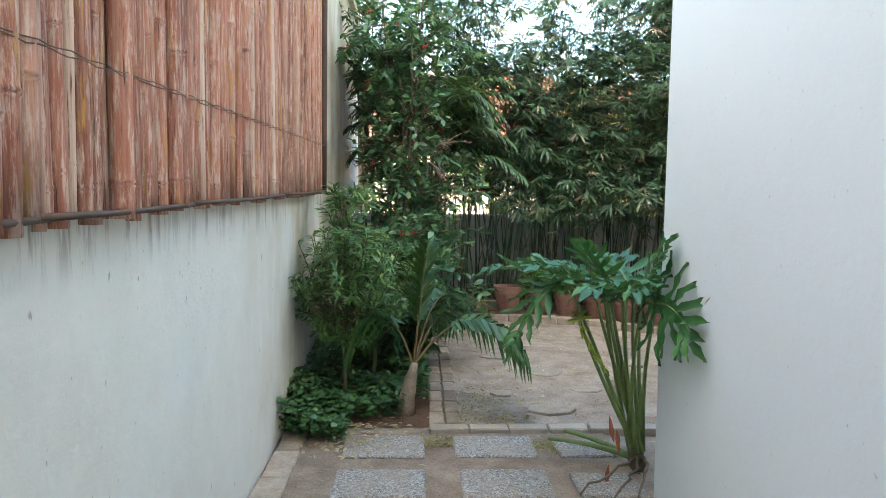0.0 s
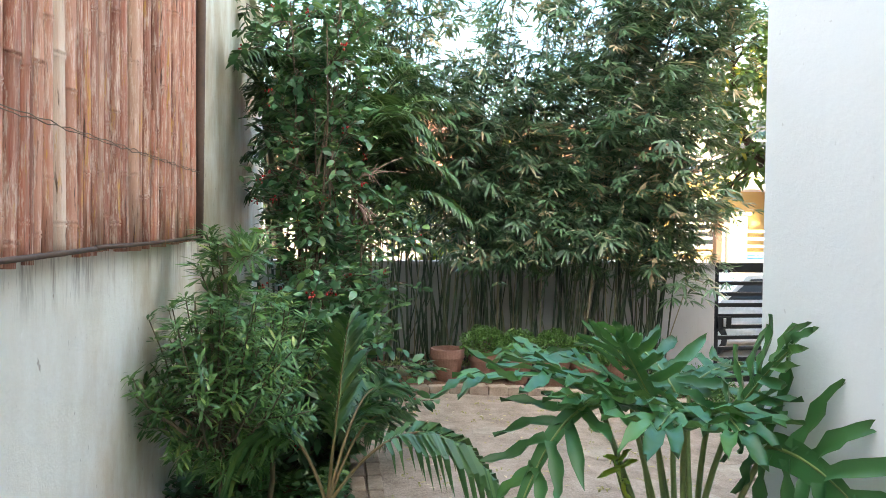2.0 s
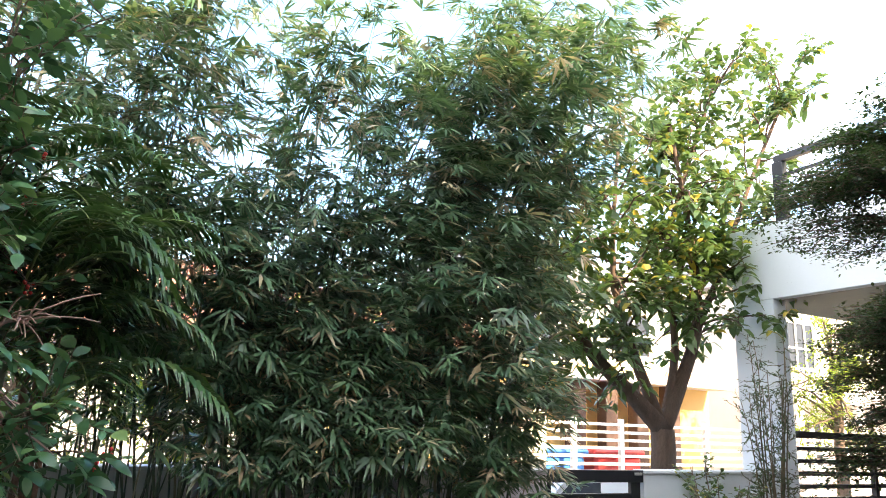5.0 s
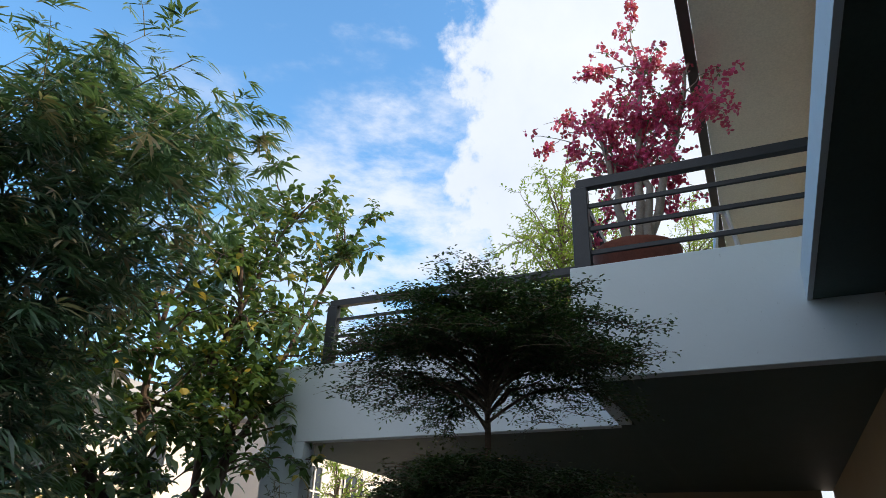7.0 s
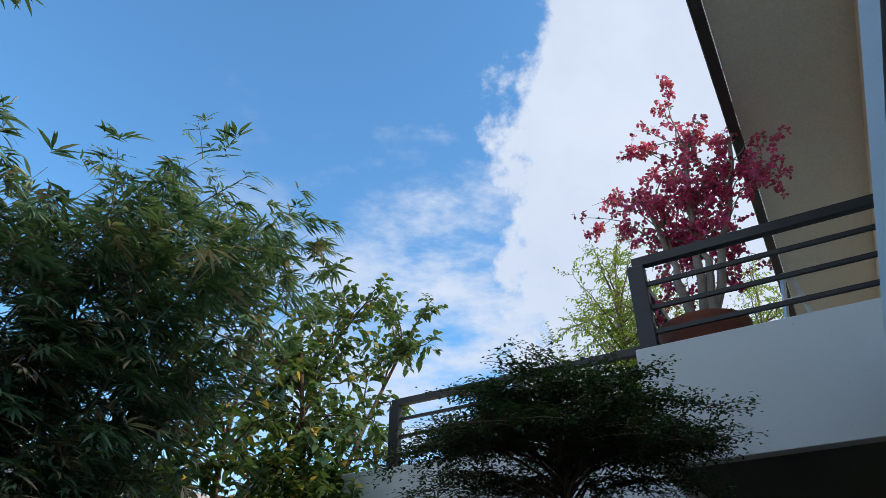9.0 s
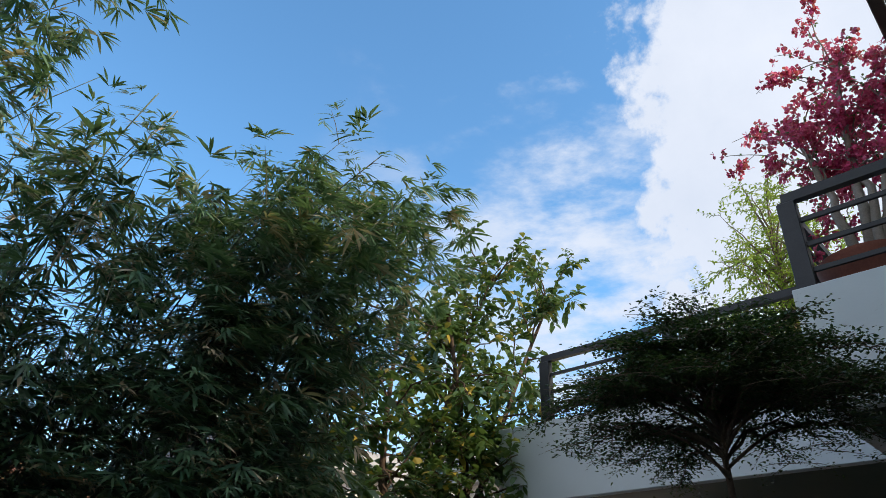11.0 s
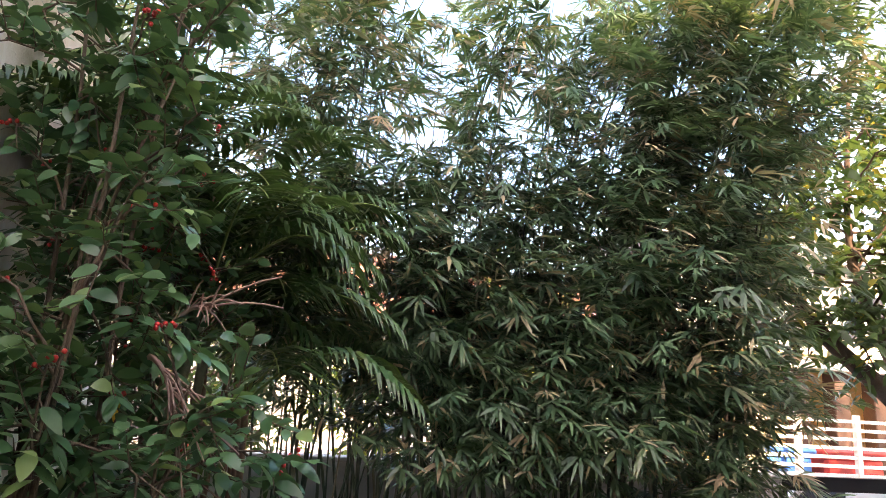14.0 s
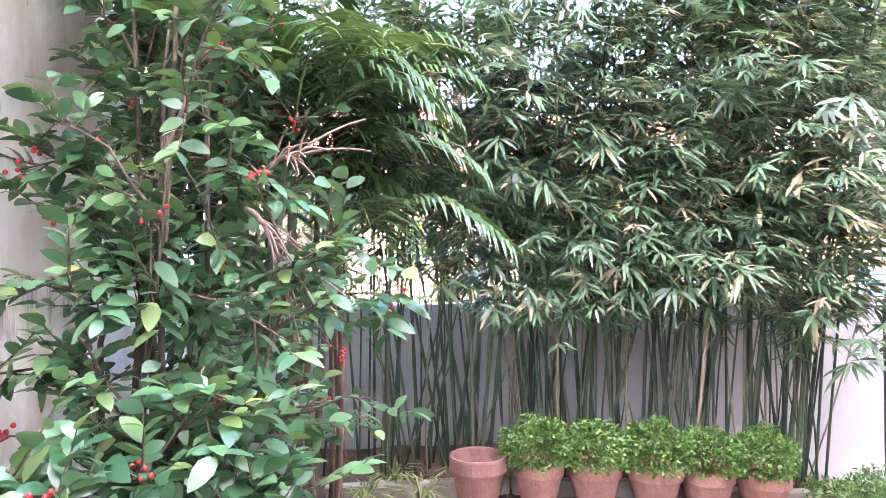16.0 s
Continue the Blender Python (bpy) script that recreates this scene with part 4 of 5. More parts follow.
berry_shrub(-0.50, 6.60, [(-0.38, 6.7, 3.9), (-0.15, 6.8, 3.4), (-0.25, 6.45, 2.4), (0.02, 6.6, 1.9), (-0.42, 7.0, 3.1), (-0.2, 6.9, 2.9), (-0.2, 6.3, 1.5), (-0.75, 6.9, 4.5), (-0.2, 6.8, 4.3)],
            "tall shrub with glossy green leaves and red berries", 6)
berry_shrub(-0.55, 6.05, [(-0.25, 5.9, 1.15), (-0.6, 5.75, 1.2), (-0.05, 6.15, 1.05), (-0.75, 5.8, 0.85), (-0.35, 5.7, 0.8), (0.05, 6.2, 0.75)],
            "lower glossy-leaved shrub with red berries", 10, 0.12)
berry_shrub(-0.60, 7.55, [(-0.62, 7.6, 3.5), (-0.35, 7.7, 3.8), (-0.1, 7.6, 3.0), (-0.45, 7.4, 2.2), (-0.2, 7.5, 1.6), (-0.65, 7.8, 4.5), (-0.2, 7.9, 4.4)],
            "dense green shrub against the boundary wall", 7)


def narrow_shrub(x, y, n_ends, rad, zlo, zhi, label, leaf=0.105, whorls=5):
    top = thing("narrow_leaf_shrub", label, "shrub", (x, y, 0.04), "shrubs of the side bed")
    wood, fol = Geo(), Geo()
    part("trunk", Geo().tube(bend((0, 0, 0), (0.0, 0.02, zlo + 0.35), (0.01, 0, 0), 8, 0.006), np.linspace(0.017, 0.012, 8), 7), M_STEM, top, smooth=True)
    for _ in range(n_ends):
        s = np.array((0, 0.02, RNG.uniform(zlo - 0.1, zlo + 0.35)))
        d = rand_dir(1)[0]
        u = RNG.random() ** 0.5
        z = RNG.uniform(zlo, zhi)
        wz = 1 - abs((z - (zlo + zhi) / 2) / ((zhi - zlo) / 2)) ** 2 * 0.55
        e = np.array((d[0] * rad * u * wz * 1.3, d[1] * rad * u * wz * 1.2, z))
        p = bend(s, e, (0, 0, -0.05), 6, 0.01)
        wood.tube(p, np.linspace(0.008, 0.003, 6), 5, False)
        dirn = unit(p[-1] - p[-2])
        for w in range(whorls):
            c = at_path(p, np.array([1 - w * 0.10]))[0]
            n = 12
            a = RNG.uniform(0, 6.28, n)
            side = unit(np.cross(dirn, [0.3, 0.2, 1.0]))
            oth = np.cross(dirn, side)
            ah = dirn * RNG.uniform(0.0, 0.6, n)[:, None] + side * np.cos(a)[:, None] + oth * np.sin(a)[:, None]
            ls = leaf * RNG.uniform(0.7, 1.2, n)
            leaves(fol, np.repeat(c[None], n, 0) + RNG.normal(scale=0.008, size=(n, 3)), ah, np.array([0, 0, 1.0]) + 0.3 * RNG.normal(size=(n, 3)), ls, ls * 0.16, 0.05, 0.5, 0.42)
    part("branchwork", wood, M_STEM, top, smooth=True, kind="stuff")
    part("foliage", fol, L_NARROW, top, kind="stuff")
    return top


narrow_shrub(-0.82, 4.75, 130, 0.43, 0.52, 1.36, "bushy young shrub with narrow light-green leaves", 0.088, 4)
narrow_shrub(-0.62, 5.35, 80, 0.42, 0.45, 1.30, "second bushy shrub with narrow green leaves", 0.088, 4)
narrow_shrub(-0.86, 5.15, 12, 0.30, 1.25, 1.68, "slender narrow-leaved shrub against the wall", 0.11)

# small-leaved groundcover
gg = Geo()
n = 9000
px, py = RNG.uniform(-1.15, -0.18, n), RNG.uniform(4.36, 8.4, n)
px[:900], py[:900] = RNG.uniform(-1.15, -0.72, 900), RNG.uniform(3.98, 4.4, 900)
keep = (py - 4.30 + 0.36 * (px < -0.74)) > np.clip((px + 0.62) * 1.1, 0, 2) + 0.06 * np.sin(px * 20)
px, py = px[keep], py[keep]
hump = 0.16 + 0.09 * np.sin(px * 6 + py * 4) * np.sin(py * 5) + 0.10 * np.clip((-px - 0.5) / 0.6, 0, 1)
pz = 0.04 + hump * RNG.random(len(px)) ** 0.5
a = RNG.uniform(0, 6.28, len(px))
leaves(gg, np.stack([px, py, pz], 1), np.stack([np.cos(a), np.sin(a), RNG.uniform(-0.1, 0.5, len(px))], 1), np.array([0, 0, 1.0]) + 0.35 * RNG.normal(size=(len(px), 3)), RNG.uniform(0.04, 0.075, len(px)), RNG.uniform(0.032, 0.055, len(px)), 0.2, 0.35, 0.40)
whole("groundcover", gg, L_COVER, "low dark-green groundcover under the shrubs", "groundcover", "stuff")


# ---- palms ----


def frond(palm_ob, rib_mat, base, tip, rise, leaflets, size, hang=0.5, width=0.07, start=0.3):
    """A feather leaf, a part of its palm: an arching rib with two rows of leaflets."""
    geo, rib = Geo(), Geo()
    p = bend(base, tip, (0, 0, rise), 16)
    rib.tube(p, np.linspace(0.010, 0.002, 16), 5, False)
    t = np.linspace(start, 0.99, leaflets)
    pos = at_path(p, t)
    ahead = unit(at_path(p, np.minimum(t + 0.03, 1)) - at_path(p, t - 0.03))
    side = unit(np.cross(ahead, [0, 0, 1.0]))
    L = size * (0.55 + 0.75 * np.sin(np.pi * np.clip((t - start) / (1 - start) * 0.85 + 0.12, 0, 1)))
    for s in (-1, 1):
        ah = ahead * 0.55 + side * s * 0.85 + np.array([0, 0, 0.12]) + RNG.normal(scale=0.06, size=(leaflets, 3))
        leaves(geo, pos, ah, np.array([0, 0, 1.0]) + 0.15 * RNG.normal(size=(leaflets, 3)), L, width * L + 0.006, hang, 0.4)
    leaf = part("frond", geo, L_PALM, palm_ob)
    part("rib", rib, rib_mat, leaf, smooth=True)


palm = thing("young_palm", "young feather palm with a swollen pale base", "palm", (-0.34, 4.62, 0.05))
trunk = Geo()
trunk.tube([(0, 0, -0.03), (0, 0, 0.03), (0.005, 0, 0.10), (0.02, 0, 0.18), (0.04, 0.0, 0.27), (0.06, 0, 0.36)], [0.062, 0.066, 0.060, 0.052, 0.036, 0.026], 12)
M_STALK = surf("reddish_palm_stalk", (0.14, 0.10, 0.045), (0.22, 0.16, 0.07), 9, 40, 0.6, 0.1)
for tip, rise, hg in (((0.14, -0.05, 1.22), 0.05, 0.15), ((0.86, -0.08, 0.44), 0.30, 0.85), ((-0.36, 0.15, 0.46), 0.28, 0.8), ((0.34, 0.40, 0.80), 0.18, 0.6), ((0.46, 0.5, 0.56), 0.22, 0.9)):
    frond(palm, M_STALK, (0.05, 0, 0.33), tip, rise, 27, 0.25, hg, 0.115, 0.32)
part("trunk", trunk, surf("pale_palm_base", (0.17, 0.13, 0.10), (0.36, 0.29, 0.23), 16, 60, 0.9, 0.9), palm, "pale fibrous swollen base", True)


M_RINGED = surf("ringed_palm_stem", (0.13, 0.17, 0.10), (0.24, 0.28, 0.19), 10, 50, 0.5, 0.2)


M_BROWNSTEM = surf("brown_palm_stem", (0.13, 0.075, 0.05), (0.27, 0.17, 0.12), 10, 50, 0.6, 0.3)


def cluster_palm(x, y, stems, label, tall, stem_mat=M_RINGED, girth=0.026):
    top = thing("cluster_palm", label, "palm", (x, y, 0.1), "palms in the corner")
    for k in range(stems):
        a = k * 2.4
        bx, by = 0.16 * math.cos(a), 0.16 * math.sin(a)
        h = tall * RNG.uniform(0.55, 1.0)
        tx, ty = bx + RNG.normal(0.0, 0.18), by + RNG.normal(-0.1, 0.12)
        p = bend((bx, by, 0), (tx, ty, h), (0.03, 0, 0), 14)
        part("stem", Geo().tube(p, girth * np.where(np.arange(14) % 2 == 0, 1.12, 1.0), 8), stem_mat, top, smooth=True)
        for j in range(6):
            b = j * 1.05 + k
            L = RNG.uniform(0.7, 1.15)
            el = RNG.uniform(0.1, 0.8)
            frond(top, M_PETIOLE, (tx, ty, h - 0.02), (tx + L * math.cos(b), ty + L * math.sin(b) * 0.9 - 0.15, h + L * el - 0.10), 0.28, 30, 0.30, 0.40, 0.080, 0.15)
    return top


cluster_palm(-0.55, 8.35, 6, "cluster palm with dark green feather fronds in the corner", 3.6)
cluster_palm(-0.10, 8.85, 7, "smaller cluster palm with brown stems beside the bamboo", 2.7, M_BROWNSTEM, 0.019)


def dry_spray(x, y, z, dx, dy, dz, n, label):
    top = thing("dry_flower_stalk", label, "dry stalk", (x, y, z), "dry palm flower stalks")
    gg = Geo()
    main = bend((0, 0, 0), (dx, dy, dz), (0, 0, 0.05), 8)
    gg.tube(main, np.linspace(0.012, 0.005, 8), 5)
    for k in range(n):
        s = at_path(main, np.array([RNG.uniform(0.35, 1.0)]))[0]
        e = s + np.array((dx, dy, dz)) * RNG.uniform(0.35, 0.75) + RNG.normal(scale=0.065, size=3) + [0, 0, -0.03]
        gg.tube(bend(s, e, (0, 0, 0.02), 5), np.linspace(0.005, 0.003, 5), 4, False)
    part("spray", gg, M_PINKDRY, top, smooth=True)
    return top


dry_spray(-0.12, 6.85, 2.08, 0.15, -0.07, 0.08, 18, "pale pinkish dry palm flower stalk")
dry_spray(-0.15, 6.72, 1.98, 0.14, -0.10, -0.22, 24, "pale pinkish dry palm flower stalk hanging down")

# ---- the big lobed-leaf plant at the house corner ----


def lobed_leaf(geo, base, mid, tip, size, roll=0.0):
    """One deeply cut leaf: broad wavy finger lobes to both sides of a curved midrib, long at the base, and one at the tip."""
    base, mid, tip = (np.array(v, float) for v in (base, mid, tip))
    t = np.linspace(0, 1, 13)[:, None]
    rib = base * (1 - t) ** 2 + 2 * mid * t * (1 - t) + tip * t ** 2
    tang = unit(np.gradient(rib, axis=0))
    up0 = np.array([math.sin(roll), 0, math.cos(roll)])
    side = unit(np.cross(tang, up0))
    nor = np.cross(side, tang)
    inner = 0.12 * size * np.array([0.7, 1.0, 1.0, 0.95, 0.95, 0.9, 0.85, 0.8, 0.7, 0.6, 0.5, 0.4, 0.25])
    v, f = [], []
    for i in range(13):
        v += [rib[i] - side[i] * inner[i] + nor[i] * 0.03 * size, rib[i], rib[i] + side[i] * inner[i] + nor[i] * 0.03 * size]
    for i in range(12):
        f += [(3 * i, 3 * i + 1, 3 * i + 4, 3 * i + 3), (3 * i + 1, 3 * i + 2, 3 * i + 5, 3 * i + 4)]
    geo.add(v, f)
    for n, (i, ln, fw) in enumerate(((0, 0.50, -0.75), (1, 0.64, -0.10), (3, 0.68, 0.35), (5, 0.64, 0.62), (7, 0.55, 0.85), (9, 0.42, 1.1), (11, 0.28, 1.5), (12, 0.28, 9.0))):
        for s in (-1, 1):
            if i == 12 and s == 1:
                continue
            lobe = ln * size * RNG.uniform(0.85, 1.12)
            d = unit(side[i] * s + tang[i] * fw)
            o = rib[i] + side[i] * s * inner[i] * (0.35 if i < 12 else 0.0) + nor[i] * 0.012 * size
            cr = unit(np.cross(nor[i], d))
            q = []
            curl = RNG.uniform(-0.12, 0.12)
            for k, u in enumerate(np.linspace(0, 1, 8)):
                c = o + d * lobe * u + nor[i] * (0.03 * math.sin(u * 6 + i) - curl * u * u) * size + tang[i] * 0.10 * size * u * u
                ww = 0.058 * size * (0.80, 0.78, 0.92, 1.08, 1.0, 0.92, 0.60, 0.05)[k]
                wav = nor[i] * 0.022 * size * math.sin(k * 2.1 + i)
                q += [c - cr * ww + wav + nor[i] * 0.012, c, c + cr * ww - wav + nor[i] * 0.012]
            geo.add(q, [(3 * k + a, 3 * k + a + 1, 3 * k + a + 4, 3 * k + a + 3) for k in range(7) for a in (0, 1)])
    return rib


philo = thing("split_leaf_philodendron", "large plant with glossy deeply lobed leaves leaning on the house corner", "plant", (1.06, 3.62, 0.02))
org = np.array((1.06, 3.62, 0.02))
pet, old, midrib = Geo(), Geo(), Geo()
LEAVES = [  # base of the blade, middle, tip, size
    ((0.95, 3.06, 1.10), (0.965, 2.88, 1.14), (0.985, 2.68, 1.00), 0.39, -1.25),
    ((0.72, 3.45, 1.12), (0.46, 3.38, 1.29), (0.16, 3.34, 1.24), 0.40, 0.0),
    ((0.55, 3.30, 1.17), (0.39, 3.24, 1.20), (0.25, 3.18, 0.88), 0.36, 0.1),
    ((0.94, 3.22, 1.13), (0.955, 3.12, 1.28), (0.97, 2.98, 1.40), 0.26, -1.2),
    ((0.85, 3.70, 1.10), (0.66, 3.80, 1.25), (0.46, 3.9, 1.22), 0.44, 0.0),
    ((0.98, 3.65, 1.12), (0.95, 3.8, 1.28), (0.92, 4.05, 1.25), 0.44, 0.0),
    ((0.86, 3.35, 1.12), (0.74, 3.18, 1.22), (0.60, 3.02, 1.17), 0.42, 0.1),
    ((0.84, 3.55, 1.12), (0.74, 3.52, 1.28), (0.66, 3.42, 1.36), 0.30, 0.0),
    ((1.12, 3.8, 1.10), (1.35, 3.95, 1.2), (1.55, 4.05, 1.1), 0.42, 0.0),
    ((0.90, 3.28, 1.13), (0.84, 3.12, 1.22), (0.80, 2.95, 1.17), 0.36, -0.3),
    ((0.78, 3.40, 1.12), (0.62, 3.30, 1.22), (0.46, 3.20, 1.20), 0.38, 0.1),
]
for k, (b, m, t, s, roll) in enumerate(LEAVES):
    blade = Geo()
    b, m, t = (np.array(q) - org for q in (b, m, t))
    ribline = lobed_leaf(blade, b, m, t, s, roll)
    leaf_ob = part("leaf", blade, L_PHILO, philo, smooth=True)
    part("midrib", Geo().tube(ribline + [0, 0, 0.004], np.linspace(0.006, 0.002, 13), 5), M_PETIOLE, leaf_ob, "pale green midrib", True)
    a = k * 0.75
    p = bend((0.04 * math.cos(a), 0.04 * math.sin(a), 0.10), b, (-0.02, 0.02, 0.06), 10)
    part("petiole", Geo().tube(p, np.linspace(0.015, 0.008, 10), 8), M_PETIOLE, philo, smooth=True)
# a yellowed old leaf, cut stumps, aerial roots
yl = Geo()
lobed_leaf(yl, np.array((0.60, 3.30, 1.00)) - org, np.array((0.61, 3.27, 0.88)) - org, np.array((0.75, 3.30, 0.70)) - org, 0.15)
part("leaf", yl, leaf_mat("fading_leaf", (0.22, 0.36, 0.04), (0.38, 0.50, 0.06), (0.45, 0.5, 0.1)), philo, "curled yellow-green fading leaf", True)
part("petiole", Geo().tube(bend((0, 0, 0.1), np.array((0.60, 3.30, 1.00)) - org, (-0.04, 0, 0.05), 9), np.linspace(0.016, 0.008, 9), 8), M_PETIOLE, philo, smooth=True)
for e in ((-0.52, 0.1, 0.14), (-0.40, 0.18, 0.16)):
    part("fallen_petiole", Geo().tube(bend((-0.02, 0.02, 0.05), e, (0, 0, 0.02), 7), np.linspace(0.020, 0.013, 7), 8), M_PETIOLE, philo, smooth=True)
part("trunk", Geo().tube([(0.02, 0, -0.03), (0.0, 0, 0.05), (-0.01, 0.0, 0.12), (-0.02, 0, 0.2)], [0.055, 0.05, 0.045, 0.03], 10), M_STEM, philo, smooth=True)
for e, sg in (((-0.45, -0.45, 0.03), 0.12), ((-0.30, -0.52, 0.02), 0.05), ((-0.15, -0.5, 0.02), 0.2)):
    old.tube(bend((0, -0.02, 0.08), e, (0.05, 0, sg * 0.3), 9, 0.012), np.linspace(0.010, 0.006, 9), 6)
part("aerial_root", old, M_BARK, philo, "brown trailing aerial roots", True)
gg = Geo()
leaves(gg, np.array([(-0.18, -0.18, 0.30), (-0.24, -0.25, 0.12), (-0.2, -0.2, 0.22)]), np.array([(0.15, 0.1, -1), (-0.1, 0, -1), (-0.2, 0, 1.0)]), np.array([[0, 1, 0.2]]), 0.17, 0.03, 0.0)
part("sheath", gg, surf("rust_sheath", (0.30, 0.07, 0.03), (0.42, 0.12, 0.06), 9, 40, 0.6, 0.1), philo, "rust-red dry leaf sheath")

# blades at the planting bed, grass tufts and litter


def tuft(geo, x, y, z, n, length, spread=1.0):
    a = RNG.uniform(0, 6.28, n)
    ah = np.stack([np.cos(a) * spread, np.sin(a) * spread, RNG.uniform(0.5, 1.5, n)], 1)
    ls = length * RNG.uniform(0.6, 1.2, n)
    leaves(geo, np.stack([x + RNG.normal(0, 0.02, n), y + RNG.normal(0, 0.02, n), np.full(n, z)], 1), ah, np.stack([-np.sin(a), np.cos(a), 0.2 + 0 * a], 1) * 0 + [0, 0, 1.0], ls, 0.016, 0.75, 0.4)


for x, y, s in ((0.24, 8.98, 0.42), (0.62, 9.0, 0.46), (0.44, 9.2, 0.34), (1.25, 9.12, 0.26), (0.05, 8.8, 0.26), (2.55, 9.1, 0.24), (3.55, 8.95, 0.3), (3.75, 9.1, 0.28)):
    gg = Geo()
    tuft(gg, 0, 0, 0, 34, s)
    ob = whole("spider_plant", gg, L_SPIDER, "small tuft of pale striped grassy leaves on the bed", "plant", group="tufts on the bed")
    ob.location = (x, y, (0.085 if y < 9.05 else 0.16) + float(ground_z(x, y)))
gg = Geo()
for _ in range(420):
    x, y = (RNG.normal(0.25, 0.18), RNG.normal(4.75, 0.25)) if RNG.random() < 0.55 else (RNG.uniform(-0.2, 2.5), RNG.uniform(4.4, 8.2))
    tuft(gg, x, y, float(ground_z(x, y)), 3, 0.045, 1.6)
for cx, cy in ((-0.45, 3.95), (0.55, 3.95), (-0.12, 4.05)):
    for _ in range(70):
        tuft(gg, RNG.normal(cx, 0.14), RNG.normal(cy, 0.05), 0.02, 3, 0.045, 1.8)
whole("dry_grass", gg, L_GRASS, "thin dry grass scattered on the yard", "grass", "stuff")
gg = Geo()
n = 680
px, py = RNG.uniform(-0.95, 3.2, n), RNG.uniform(2.2, 8.4, n)
px[:320], py[:320] = RNG.normal(-0.72, 0.16, 320), RNG.normal(4.15, 0.20, 320)
a = RNG.uniform(0, 6.28, n)
leaves(gg, np.stack([px, py, ground_z(px, py) + np.where(py < 4.35, 0.042, 0.022)], 1), np.stack([np.cos(a), np.sin(a), 0.1 + 0 * a], 1), np.array([0, 0, 1.0]) + 0.2 * RNG.normal(size=(n, 3)), RNG.uniform(0.03, 0.07, n), RNG.uniform(0.012, 0.025, n), 0.1)
whole("leaf_litter", gg, L_DRYLEAF, "dry fallen leaves scattered on the ground", "leaf litter", "stuff")

# low shrub at the end of the bed
gg = Geo()
n = 5200
d = rand_dir(n)
d[:, 2] = np.abs(d[:, 2])
p = d * RNG.uniform(0.6, 1.05, n)[:, None] * np.array([0.62, 0.40, 0.36]) * (1 + 0.15 * np.sin(d[:, :1] * 8))
leaves(gg, p, d + 0.7 * RNG.normal(size=(n, 3)), rand_dir(n, 1), RNG.uniform(0.03, 0.055, n), RNG.uniform(0.015, 0.024, n), 0.15)
low = thing("low_shrub", "low spreading green shrub with small leaves by the gate", "shrub", (4.0, 9.0, float(ground_z(4.0, 9.0))))
part("foliage", gg, L_NARROW, low, kind="stuff")
stub = Geo()
for k in range(9):
    stub.tube(bend((0, 0, 0), RNG.normal(scale=0.2, size=3) * [1, 0.7, 0] + [0, 0, 0.28], (0, 0, 0.03), 5), 0.006, 5)
part("branchwork", stub, M_STEM, low, kind="stuff")

# ---- trees, shrubs and pots of the yard ----


def tier_tree(x, y):
    """A dark tree with flat tiers of tiny leaves."""
    top = thing("tiered_tree", "dark tiered ornamental tree with tiny leaves beside the carport", "tree", (x, y, -0.32))
    wood, fol = Geo(), Geo()
    wood.tube(bend((0, 0, 0), (0.0, 0.05, 4.6), (0.05, 0, 0), 16, 0.012), np.linspace(0.055, 0.012, 16), 9)
    # an umbrella of level sprays over a second, lower tier
    for n, root, crest, fall, rad, deep, flat in ((76, (3.2, 3.9), 4.64, 0.42, 1.36, 0.74, 0.9), (120, (1.4, 2.7), 3.20, 0.26, 1.02, 1.5, 0.95)):
        for k in range(n):
            a = 2.4 * k + RNG.normal(0, 0.15)
            L = rad * math.sqrt((k + 7) / (n + 7)) * RNG.uniform(0.82, 1.06)
            tier = RNG.random() ** 1.3 * deep
            e = np.array((L * math.cos(a) * flat, L * math.sin(a), crest - fall * L * L - tier * (1 - 0.35 * (L / rad) ** 2)))
            s0 = np.array((0, 0.02, max(root[0], min(root[1], e[2] - 0.15))))
            p = bend(s0, e, (0, 0, 0.20 * L), 9, 0.012)
            wood.tube(p, np.linspace(0.014, 0.003, 9), 5, False)
            for s in np.linspace(0.38, 1.0, 10):
                c = at_path(p, np.array([s]))[0]
                for _ in range(3):
                    d = unit(np.array((math.cos(a) * 0.6 + RNG.normal(0, 0.8), math.sin(a) * 0.6 + RNG.normal(0, 0.8), RNG.normal(-0.08, 0.10))))
                    q = bend(c, c + d * RNG.uniform(0.16, 0.34), (0, 0, 0.015), 4)
                    wood.tube(q, np.linspace(0.004, 0.0015, 4), 3, False)
                    m = 25
                    pos = at_path(q, RNG.uniform(0.05, 1.08, m)) + RNG.normal(scale=(0.035, 0.035, 0.028), size=(m, 3))
                    leaves(fol, pos, unit(d[None] * 0.5 + RNG.normal(size=(m, 3)) * [1, 1, 0.25]), np.array([0, 0, 1.0]) + 0.25 * RNG.normal(size=(m, 3)), RNG.uniform(0.026, 0.046, m), RNG.uniform(0.015, 0.024, m), 0.1)
    part("trunk", wood, M_BARK, top, "dark slender trunk with level branches", True)
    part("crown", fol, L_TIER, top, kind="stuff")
    return top


tier_tree(5.52, 5.98)


